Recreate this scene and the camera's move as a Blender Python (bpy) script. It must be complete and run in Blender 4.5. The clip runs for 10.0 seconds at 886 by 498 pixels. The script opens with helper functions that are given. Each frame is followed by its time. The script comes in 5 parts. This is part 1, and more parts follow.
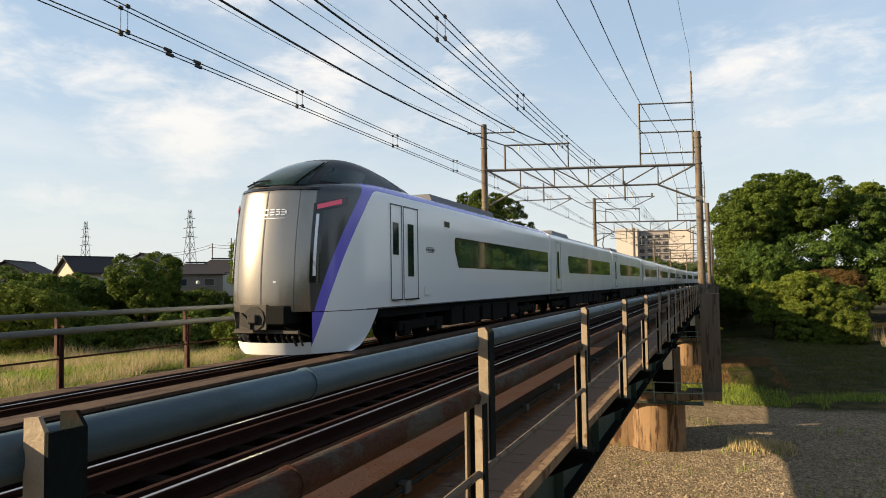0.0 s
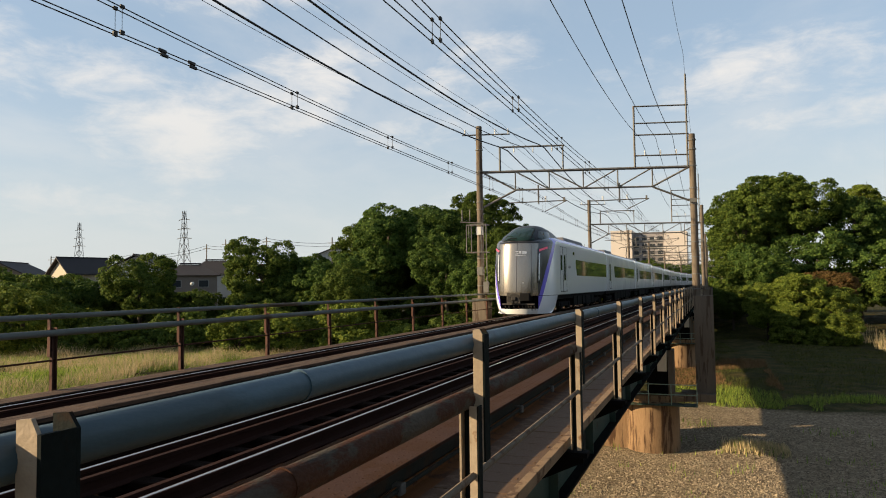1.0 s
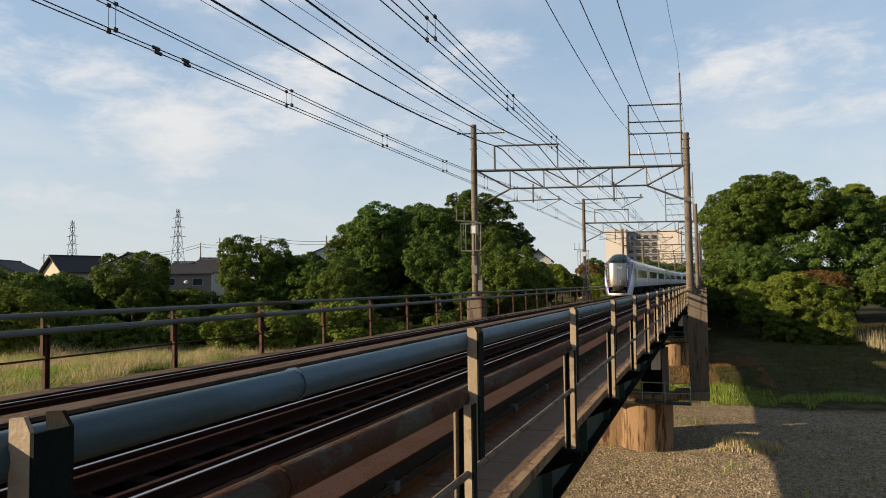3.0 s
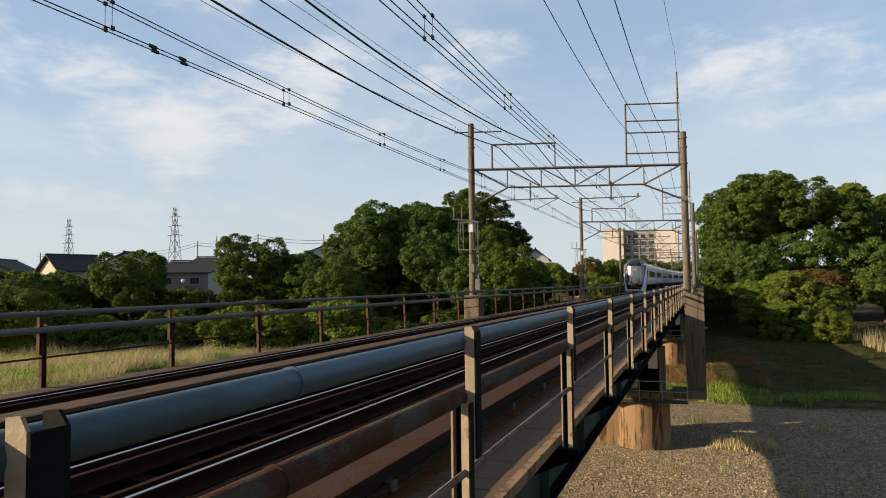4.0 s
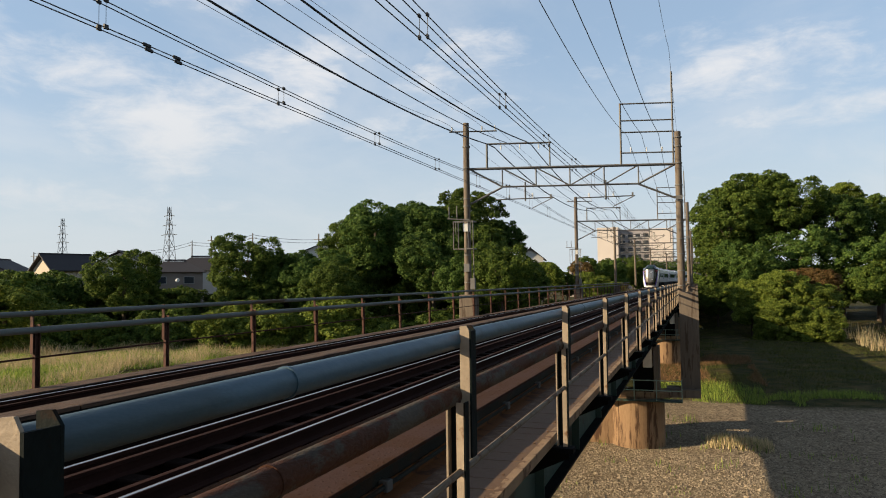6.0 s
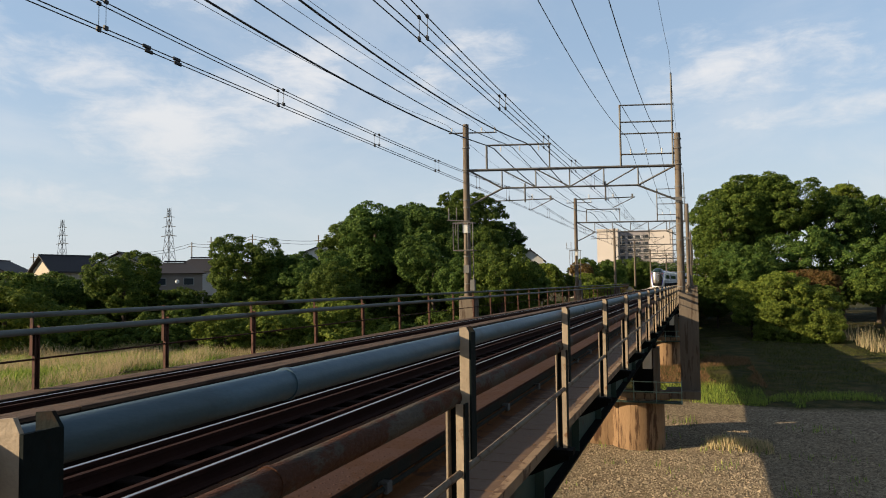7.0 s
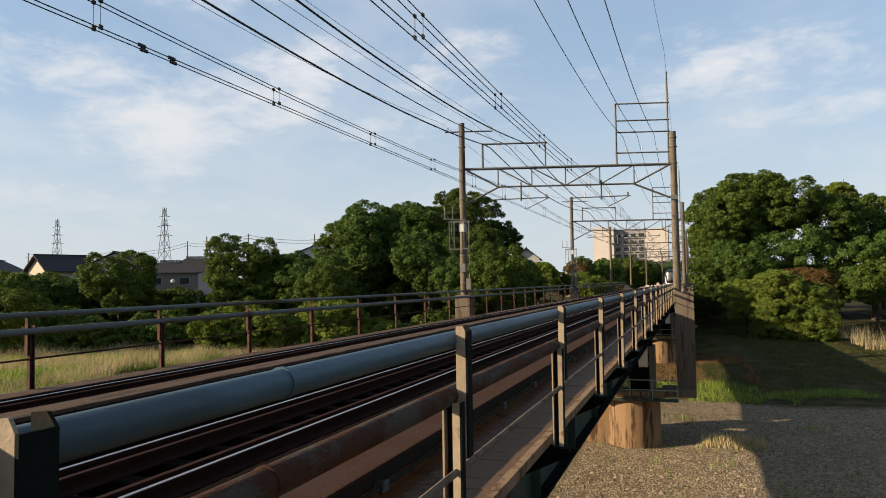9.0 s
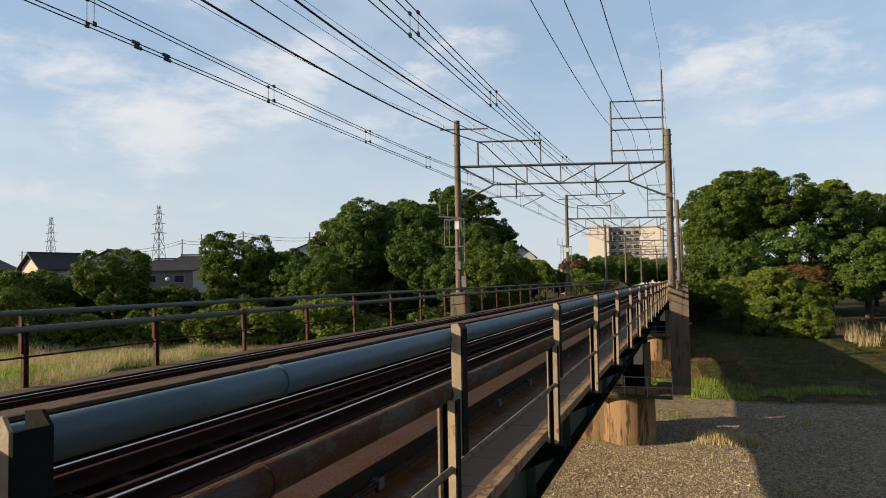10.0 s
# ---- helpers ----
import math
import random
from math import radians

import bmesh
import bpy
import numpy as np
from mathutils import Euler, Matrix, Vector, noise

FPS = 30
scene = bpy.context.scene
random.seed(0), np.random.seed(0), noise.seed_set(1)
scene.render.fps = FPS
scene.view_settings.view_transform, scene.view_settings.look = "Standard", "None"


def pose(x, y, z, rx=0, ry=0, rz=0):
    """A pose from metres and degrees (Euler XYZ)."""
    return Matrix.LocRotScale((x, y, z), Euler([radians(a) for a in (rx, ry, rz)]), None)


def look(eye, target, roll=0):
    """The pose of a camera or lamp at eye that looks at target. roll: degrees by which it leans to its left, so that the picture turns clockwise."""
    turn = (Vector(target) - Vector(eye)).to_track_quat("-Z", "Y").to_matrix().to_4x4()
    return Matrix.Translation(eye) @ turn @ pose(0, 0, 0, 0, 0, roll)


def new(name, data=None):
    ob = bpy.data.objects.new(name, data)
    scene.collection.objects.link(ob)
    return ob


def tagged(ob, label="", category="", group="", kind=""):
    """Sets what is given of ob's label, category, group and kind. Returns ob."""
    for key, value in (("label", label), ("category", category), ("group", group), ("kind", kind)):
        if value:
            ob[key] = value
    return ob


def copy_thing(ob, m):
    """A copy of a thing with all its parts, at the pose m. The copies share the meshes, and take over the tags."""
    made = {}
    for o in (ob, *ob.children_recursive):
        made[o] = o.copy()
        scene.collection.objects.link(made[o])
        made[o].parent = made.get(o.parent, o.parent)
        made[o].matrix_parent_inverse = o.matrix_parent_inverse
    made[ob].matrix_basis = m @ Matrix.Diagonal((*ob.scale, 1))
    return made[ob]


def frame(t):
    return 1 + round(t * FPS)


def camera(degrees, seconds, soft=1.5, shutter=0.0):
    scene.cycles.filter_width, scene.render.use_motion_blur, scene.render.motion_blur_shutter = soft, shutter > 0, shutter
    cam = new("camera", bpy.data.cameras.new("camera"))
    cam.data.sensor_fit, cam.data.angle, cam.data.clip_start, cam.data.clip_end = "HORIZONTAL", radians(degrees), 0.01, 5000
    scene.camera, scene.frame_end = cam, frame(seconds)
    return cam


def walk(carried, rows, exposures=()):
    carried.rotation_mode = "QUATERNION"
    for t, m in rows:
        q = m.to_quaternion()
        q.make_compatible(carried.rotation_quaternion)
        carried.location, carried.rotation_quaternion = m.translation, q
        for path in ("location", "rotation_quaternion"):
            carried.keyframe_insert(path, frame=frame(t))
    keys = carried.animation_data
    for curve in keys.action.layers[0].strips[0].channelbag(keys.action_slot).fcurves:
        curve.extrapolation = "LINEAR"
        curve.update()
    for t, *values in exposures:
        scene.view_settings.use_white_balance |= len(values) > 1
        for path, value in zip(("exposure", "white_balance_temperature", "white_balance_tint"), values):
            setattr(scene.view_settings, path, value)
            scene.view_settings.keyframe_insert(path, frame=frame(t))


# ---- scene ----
cam = camera(64.2, 10.0, soft=1.0)
EYE = (0.0, 0.0, 1.55)
TURNS = [
    (0.0, 92.859, 0.801, 21.271), (0.5, 92.926, 0.706, 21.105), (1.0, 92.986, 0.731, 20.851),
    (1.5, 92.972, 0.707, 20.729), (2.0, 92.895, 0.695, 20.622), (2.5, 92.892, 0.695, 20.508),
    (4.0, 92.760, 0.690, 20.191), (4.5, 92.752, 0.700, 20.051), (5.0, 92.682, 0.700, 19.946),
    (5.5, 92.679, 0.696, 19.832), (7.0, 92.811, 0.717, 19.773), (7.5, 92.879, 0.734, 19.777),
    (8.0, 92.820, 0.780, 19.723), (8.5, 92.769, 0.820, 19.585), (9.0, 92.716, 0.847, 19.464),
    (9.5, 92.655, 0.890, 19.167), (10.0, 92.519, 0.898, 19.083),
]
walk(cam, [(t, pose(*EYE, rx, ry, rz)) for t, rx, ry, rz in TURNS], exposures=[(0.0, 1.18, 7020, 10), (0.5, 1.07, 6990, 10), (1.0, 0.95, 6940, 10), (1.5, 0.92, 6890, 10), (4.5, 0.92, 6520, 10), (10.0, 0.92, 6500, 10)])

# ---- sky and sun: late afternoon, the sun low behind the camera and to its left ----
SUN_WAY = Vector((-0.825, -0.455, 0.335)).normalized()
SUN_ELEV = math.asin(SUN_WAY.z)
SUN_ROT = math.atan2(SUN_WAY.x, SUN_WAY.y)
sun_data = bpy.data.lights.new("sun", "SUN")
sun_data.energy, sun_data.angle, sun_data.color = 5.0, radians(0.5), (1.0, 0.81, 0.55)
sun = new("sun", sun_data)
sun.matrix_world = look((SUN_WAY * 200)[:], (0, 0, 0))

world = bpy.data.worlds.new("sky")
scene.world = world
world.use_nodes = True


def build_world():
    nt = world.node_tree
    n, l = nt.nodes, nt.links
    n.clear()
    out = n.new("ShaderNodeOutputWorld")
    bg = n.new("ShaderNodeBackground")
    sky = n.new("ShaderNodeTexSky")
    sky.sky_type, sky.sun_disc = "NISHITA", False
    sky.sun_elevation, sky.sun_rotation = SUN_ELEV, SUN_ROT
    sky.air_density, sky.dust_density, sky.ozone_density = 1.0, 0.6, 1.6
    tc = n.new("ShaderNodeTexCoord")
    # clouds lie on a flat layer: divide the direction by its height
    sep = n.new("ShaderNodeSeparateXYZ")
    l.new(tc.outputs["Generated"], sep.inputs[0])
    zc = n.new("ShaderNodeMath"); zc.operation = "MAXIMUM"; zc.inputs[1].default_value = 0.0
    l.new(sep.outputs[2], zc.inputs[0])
    za = n.new("ShaderNodeMath"); za.operation = "ADD"; za.inputs[1].default_value = 0.22
    l.new(zc.outputs[0], za.inputs[0])
    dv = n.new("ShaderNodeVectorMath"); dv.operation = "DIVIDE"
    cb = n.new("ShaderNodeCombineXYZ")
    for i in range(3):
        l.new(za.outputs[0], cb.inputs[i])
    l.new(tc.outputs["Generated"], dv.inputs[0]); l.new(cb.outputs[0], dv.inputs[1])

    def layer(scale, detail, rough, lo, hi, stretch, shift):
        mp = n.new("ShaderNodeMapping")
        mp.inputs["Scale"].default_value = stretch
        mp.inputs["Location"].default_value = shift
        mp.inputs["Rotation"].default_value = (0, 0, 0.5)
        nz = n.new("ShaderNodeTexNoise")
        nz.inputs["Scale"].default_value, nz.inputs["Detail"].default_value = scale, detail
        nz.inputs["Roughness"].default_value, nz.inputs["Distortion"].default_value = rough, 0.35
        rp = n.new("ShaderNodeMapRange"); rp.interpolation_type = "SMOOTHSTEP"
        rp.inputs["From Min"].default_value, rp.inputs["From Max"].default_value = lo, hi
        l.new(dv.outputs[0], mp.inputs[0]); l.new(mp.outputs[0], nz.inputs["Vector"]); l.new(nz.outputs["Fac"], rp.inputs["Value"])
        return rp.outputs[0]
    broad = layer(1.4, 7, 0.58, 0.42, 0.68, (1.0, 0.75, 1.0), (0.35, 1.2, 0.0))

    def mth(op, a, c=0.0, clamp=False):
        k = n.new("ShaderNodeMath"); k.operation = op; k.use_clamp = clamp
        for i, v in enumerate((a, c)):
            if isinstance(v, (int, float)):
                k.inputs[i].default_value = v
            else:
                l.new(v, k.inputs[i])
        return k.outputs[0]
    # cloud banks, each by its bearing, height above the horizon and half-widths in degrees
    az = mth("MULTIPLY", mth("ARCTAN2", sep.outputs[0], sep.outputs[1]), 57.296)
    el = mth("MULTIPLY", mth("ARCSINE", sep.outputs[2]), 57.296)
    cover = None
    for a, e, wa, we, amount in ((4, 15.5, 10.5, 3.2, 0.78), (-20, 15.0, 8, 4.0, 0.6), (-48, 15.5, 9, 2.6, 0.75), (-41, 11.8, 9, 4.0, 0.95), (-34, 14.0, 8, 3.5, 0.85), (-31, 17.0, 8, 3.0, 0.85), (-17, 18.5, 4.5, 2.0, 0.9),
                                 (-38, 22.5, 9, 2.2, 0.8), (-45, 6.0, 16, 2.2, 0.6), (8, 12.0, 9, 1.5, 0.75), (-24, 12.0, 8, 2.6, 0.55), (-57, 18.0, 6, 2.5, 0.8), (-12, 8.0, 14, 2.5, 0.5)):
        u = mth("MULTIPLY", mth("SUBTRACT", az, a), 1.0 / wa)
        v = mth("MULTIPLY", mth("SUBTRACT", el, e), 1.0 / we)
        q = mth("ADD", mth("MULTIPLY", u, u), mth("MULTIPLY", v, v))
        b = mth("MULTIPLY", mth("POWER", 2.718, mth("MULTIPLY", q, -1.0)), amount)
        cover = b if cover is None else mth("MAXIMUM", cover, b)
    wisp = n.new("ShaderNodeCombineXYZ")
    l.new(mth("MULTIPLY", az, 0.10), wisp.inputs[0]); l.new(mth("MULTIPLY", el, 0.24), wisp.inputs[1])
    wn = n.new("ShaderNodeTexNoise")
    wn.inputs["Scale"].default_value, wn.inputs["Detail"].default_value, wn.inputs["Roughness"].default_value, wn.inputs["Distortion"].default_value = 2.1, 9, 0.62, 0.3
    l.new(wisp.outputs[0], wn.inputs["Vector"])
    body = mth("ADD", cover, mth("MULTIPLY", mth("SUBTRACT", wn.outputs["Fac"], 0.5), 1.7))
    puff = n.new("ShaderNodeMapRange"); puff.interpolation_type = "SMOOTHSTEP"
    puff.inputs["From Min"].default_value, puff.inputs["From Max"].default_value = 0.22, 1.15
    puff.inputs["To Max"].default_value = 0.92
    l.new(body, puff.inputs["Value"])
    ad = n.new("ShaderNodeMath"); ad.operation = "MAXIMUM"; ad.use_clamp = True
    l.new(puff.outputs[0], ad.inputs[0]); l.new(mth("MULTIPLY", broad, 0.30), ad.inputs[1])
    mix = n.new("ShaderNodeMix"); mix.data_type = "RGBA"
    l.new(ad.outputs[0], mix.inputs[0]); l.new(sky.outputs[0], mix.inputs[6])
    mix.inputs[7].default_value = (6.3, 6.3, 6.4, 1)
    # haze towards the horizon
    thin = n.new("ShaderNodeMix"); thin.data_type = "RGBA"; thin.inputs[0].default_value = 0.55
    th = n.new("ShaderNodeMapRange"); th.interpolation_type = "SMOOTHSTEP"
    th.inputs["From Min"].default_value, th.inputs["From Max"].default_value = 0.42, 0.85
    th.inputs["To Min"].default_value, th.inputs["To Max"].default_value = 0.55, 0.15
    l.new(sep.outputs[2], th.inputs["Value"]); l.new(th.outputs[0], thin.inputs[0])
    l.new(sky.outputs[0], thin.inputs[6]); thin.inputs[7].default_value = (3.5, 4.7, 6.2, 1)
    l.new(thin.outputs[2], mix.inputs[6])
    hz = n.new("ShaderNodeMapRange"); hz.interpolation_type = "SMOOTHSTEP"
    hz.inputs["From Min"].default_value, hz.inputs["From Max"].default_value = -0.02, 0.34
    hz.inputs["To Min"].default_value, hz.inputs["To Max"].default_value = 0.8, 0.0
    l.new(sep.outputs[2], hz.inputs["Value"])
    mix2 = n.new("ShaderNodeMix"); mix2.data_type = "RGBA"
    l.new(hz.outputs[0], mix2.inputs[0]); l.new(mix.outputs[2], mix2.inputs[6])
    mix2.inputs[7].default_value = (4.75, 5.15, 5.4, 1)
    bg.inputs["Strength"].default_value = 0.072
    l.new(mix2.outputs[2], bg.inputs[0]); l.new(bg.outputs[0], out.inputs[0])


build_world()


# ---- materials ----
def mat(name, rgb, rough=0.6, metal=0.0, var=0.25, scale=3.0, fine=40.0, bump=0.2, rust=None, rust_amt=0.5, rust_scale=2.0,
        island=0.0, obj=0.0, stretch=(1, 1, 1), spec=0.18, coat=0.0, dist=0.02):
    """A surface with variation at two scales, relief, and rust or stains with an edge of their own."""
    m = bpy.data.materials.new(name)
    m.use_nodes = True
    nt = m.node_tree
    n, l = nt.nodes, nt.links
    b = n["Principled BSDF"]
    tc = n.new("ShaderNodeTexCoord")
    mp = n.new("ShaderNodeMapping"); mp.inputs["Scale"].default_value = stretch
    l.new(tc.outputs["Object"], mp.inputs[0])

    def nz(s, d=5.0, r=0.6):
        k = n.new("ShaderNodeTexNoise")
        k.inputs["Scale"].default_value, k.inputs["Detail"].default_value, k.inputs["Roughness"].default_value = s, d, r
        l.new(mp.outputs[0], k.inputs["Vector"])
        return k.outputs["Fac"]

    def math_node(op, a, c, clamp=False):
        k = n.new("ShaderNodeMath"); k.operation = op; k.use_clamp = clamp
        for i, v in enumerate((a, c)):
            if isinstance(v, (int, float)):
                k.inputs[i].default_value = v
            else:
                l.new(v, k.inputs[i])
        return k.outputs[0]
    big, small = nz(scale, 4), nz(fine, 3)
    v = math_node("ADD", math_node("MULTIPLY", math_node("SUBTRACT", big, 0.5), 2.2 * var), math_node("MULTIPLY", math_node("SUBTRACT", small, 0.5), 1.4 * var))
    if obj:
        oi = n.new("ShaderNodeObjectInfo")
        v = math_node("ADD", v, math_node("MULTIPLY", math_node("SUBTRACT", oi.outputs["Random"], 0.5), obj))
    if island:
        gi = n.new("ShaderNodeNewGeometry")
        v = math_node("ADD", v, math_node("MULTIPLY", math_node("SUBTRACT", gi.outputs["Random Per Island"], 0.5), island))
    f = math_node("ADD", v, 1.0)
    sc = n.new("ShaderNodeVectorMath"); sc.operation = "SCALE"
    sc.inputs[0].default_value = rgb
    l.new(f, sc.inputs["Scale"])
    col = sc.outputs[0]
    if rust:
        rr = n.new("ShaderNodeMapRange"); rr.interpolation_type = "SMOOTHSTEP"
        rr.inputs["From Min"].default_value, rr.inputs["From Max"].default_value = 0.66 - 0.3 * rust_amt, 0.74 - 0.3 * rust_amt
        l.new(nz(rust_scale, 8, 0.65), rr.inputs["Value"])
        mx = n.new("ShaderNodeMix"); mx.data_type = "RGBA"
        l.new(rr.outputs[0], mx.inputs[0]); l.new(col, mx.inputs[6])
        sc2 = n.new("ShaderNodeVectorMath"); sc2.operation = "SCALE"; sc2.inputs[0].default_value = rust
        l.new(f, sc2.inputs["Scale"]); l.new(sc2.outputs[0], mx.inputs[7])
        col = mx.outputs[2]
    l.new(col, b.inputs["Base Color"])
    b.inputs["Metallic"].default_value = metal
    b.inputs["Specular IOR Level"].default_value = spec
    b.inputs["Coat Weight"].default_value = coat
    ro = math_node("ADD", rough, math_node("MULTIPLY", math_node("SUBTRACT", big, 0.5), 0.25), True)
    l.new(ro, b.inputs["Roughness"])
    if bump:
        bp = n.new("ShaderNodeBump"); bp.inputs["Strength"].default_value, bp.inputs["Distance"].default_value = bump, dist
        l.new(small, bp.inputs["Height"]); l.new(bp.outputs[0], b.inputs["Normal"])
    return m


M = {}
M["post"] = mat("post_lit_face", (0.30, 0.235, 0.165), 0.65, var=0.3, scale=4, rust=(0.15, 0.08, 0.04), rust_amt=0.34, rust_scale=5, obj=0.3)
M["rail_brown"] = mat("brown_rail_paint", (0.13, 0.10, 0.07), 0.7, var=0.35, scale=3, rust=(0.08, 0.045, 0.025), rust_amt=0.5, rust_scale=4)
M["pipe"] = mat("grey_pipe", (0.046, 0.088, 0.118), 0.5, var=0.3, scale=1.5, fine=25, rust=(0.034, 0.060, 0.074), rust_amt=0.5, rust_scale=1.6, stretch=(1, 0.35, 1), spec=0.3)
M["pipe_rusty"] = mat("rusty_pipe", (0.062, 0.050, 0.038), 0.75, var=0.55, scale=6.0, fine=70, rust=(0.058, 0.024, 0.013), rust_amt=0.62, rust_scale=5.0, stretch=(1, 0.4, 1), spec=0.1, bump=0.5)
M["rail_pipe"] = mat("far_pipe", (0.105, 0.115, 0.108), 0.6, var=0.3, scale=1.5, rust=(0.072, 0.048, 0.0288), rust_amt=0.35, rust_scale=1.0, stretch=(1, 0.3, 1))
M["rust"] = mat("rusted_steel", (0.048, 0.025, 0.018), 0.85, spec=0.08, var=0.35, scale=3, rust=(0.0396, 0.0187, 0.0101), rust_amt=0.6, rust_scale=3)
# same posts, sides away from the sun: shade is put into this near-black colour
M["post_shade"] = mat("post_shaded_side", (0.0065, 0.0095, 0.009), 0.8, var=0.4, scale=5, rust=(0.014, 0.009, 0.006), rust_amt=0.4, rust_scale=6, obj=0.2, spec=0.08)
M["walkway"] = mat("walkway_steel", (0.112, 0.068, 0.042), 0.8, var=0.35, scale=2.0, fine=60, rust=(0.0738, 0.0397, 0.0229), rust_amt=0.55, rust_scale=2.5, bump=0.4)
M["orange"] = mat("orange_rust", (0.126, 0.0468, 0.0121), 0.8, var=0.3, scale=3, rust=(0.0588, 0.0257, 0.0121), rust_amt=0.5, rust_scale=3)
M["girder"] = mat("green_girder", (0.036, 0.06, 0.048), 0.55, var=0.2, scale=1.2, rust=(0.0288, 0.024, 0.0168), rust_amt=0.3, rust_scale=2.0)
M["web_dirty"] = mat("sooty_web", (0.022, 0.024, 0.020), 0.8, var=0.5, scale=2.5, rust=(0.035, 0.024, 0.016), rust_amt=0.5, rust_scale=3)
# shade below the deck and walkways is put into this near-black steel
M["shaded_steel"] = mat("shaded_steel", (0.00446, 0.00446, 0.00421), 0.8, var=0.3, scale=2, spec=0.04)
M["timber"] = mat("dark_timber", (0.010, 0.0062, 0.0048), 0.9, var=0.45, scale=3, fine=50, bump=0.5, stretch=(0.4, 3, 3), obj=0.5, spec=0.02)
M["plank"] = mat("weathered_plank", (0.080, 0.050, 0.033), 0.85, var=0.35, scale=2.5, fine=45, bump=0.4, rust=(0.0353, 0.0216, 0.0149), rust_amt=0.5, rust_scale=3, stretch=(3, 0.4, 3))
M["rail_side"] = mat("rail_web", (0.026, 0.0115, 0.0085), 0.85, var=0.35, scale=3, spec=0.06)
M["rail_head"] = mat("polished_rail", (0.42, 0.385, 0.365), 0.32, metal=1.0, var=0.1, scale=2, bump=0.05)
M["concrete"] = mat("mast_concrete", (0.131, 0.104, 0.078), 0.85, var=0.3, scale=1.5, fine=30, bump=0.4, rust=(0.0758, 0.053, 0.0379), rust_amt=0.45, rust_scale=2.2, stretch=(2.2, 2.2, 0.25))
M["pier"] = mat("pier_concrete", (0.215, 0.135, 0.075), 0.9, var=0.5, scale=0.8, fine=14, bump=0.5, rust=(0.070, 0.038, 0.021), rust_amt=0.52, rust_scale=1.3, stretch=(2.6, 2.6, 0.25))
# sunlight on the bearing block is put into this near-white colour
M["block_pale"] = mat("sunlit_bearing_block", (0.62, 0.54, 0.42), 0.85, var=0.15, scale=2)
# walkway edge: the sunlit strip is put into this paler tan, with rust patches
M["edge_board"] = mat("sunlit_edge_board", (0.22, 0.145, 0.085), 0.8, var=0.4, scale=4, fine=70, rust=(0.10, 0.055, 0.03), rust_amt=0.45, rust_scale=5, bump=0.4)
M["post_rust"] = mat("rusted_post", (0.085, 0.040, 0.028), 0.8, var=0.35, scale=4, rust=(0.04, 0.02, 0.014), rust_amt=0.45, rust_scale=5, obj=0.3)
M["galv"] = mat("galvanised_steel", (0.132, 0.126, 0.117), 0.6, metal=0.2, var=0.2, scale=2, rust=(0.12, 0.084, 0.054), rust_amt=0.25, rust_scale=2)
M["wire"] = mat("wire_copper", (0.035, 0.035, 0.037), 0.5, var=0.1, bump=0)
M["gangway"] = mat("gangway_green", (0.20, 0.27, 0.22), 0.6, var=0.2, scale=3)
M["insulator"] = mat("insulator_glaze", (0.6, 0.592, 0.56), 0.25, var=0.05, bump=0)
M["fitting"] = mat("dark_fitting", (0.03, 0.03, 0.03), 0.5, var=0.1, bump=0)
M["box_white"] = mat("box_enamel", (0.525, 0.517, 0.48), 0.45, var=0.1, bump=0.05)


# ---- building helpers ----
def part(name, bm, material, parent=None, label="", smooth=False):
    me = bpy.data.meshes.new(name)
    bmesh.ops.recalc_face_normals(bm, faces=bm.faces)
    bm.to_mesh(me)
    bm.free()
    if smooth:
        me.polygons.foreach_set("use_smooth", [True] * len(me.polygons))
        me.set_sharp_from_angle(angle=radians(40))
    me.materials.append(material)
    ob = new(name, me)
    if parent is not None:
        ob.parent = parent
    if label:
        tagged(ob, label)
    return ob


def shared(name, me, parent, m):
    ob = new(name, me)
    ob.parent = parent
    ob.matrix_basis = m
    return ob


def mesh_of(bm, material, name="piece"):
    me = bpy.data.meshes.new(name)
    bmesh.ops.recalc_face_normals(bm, faces=bm.faces)
    bm.to_mesh(me)
    bm.free()
    me.materials.append(material)
    return me


def thing(name, label, category, at=None, group="", kind=""):
    ob = new(name)
    ob.empty_display_size = 0.2
    if at is not None:
        ob.matrix_basis = at
    return tagged(ob, label, category, group, kind)


def box(bm, x0, x1, y0, y1, z0, z1, bevel=0.0):
    vs = [bm.verts.new((x, y, z)) for z in (z0, z1) for x, y in ((x0, y0), (x1, y0), (x1, y1), (x0, y1))]
    fs = [bm.faces.new([vs[i] for i in f]) for f in ((3, 2, 1, 0), (4, 5, 6, 7), (0, 1, 5, 4), (1, 2, 6, 5), (2, 3, 7, 6), (3, 0, 4, 7))]
    if bevel:
        bmesh.ops.bevel(bm, geom=list({e for f in fs for e in f.edges}), offset=bevel, segments=1, affect="EDGES", clamp_overlap=True)
    return bm


def B(*a, **k):
    return box(bmesh.new(), *a, **k)


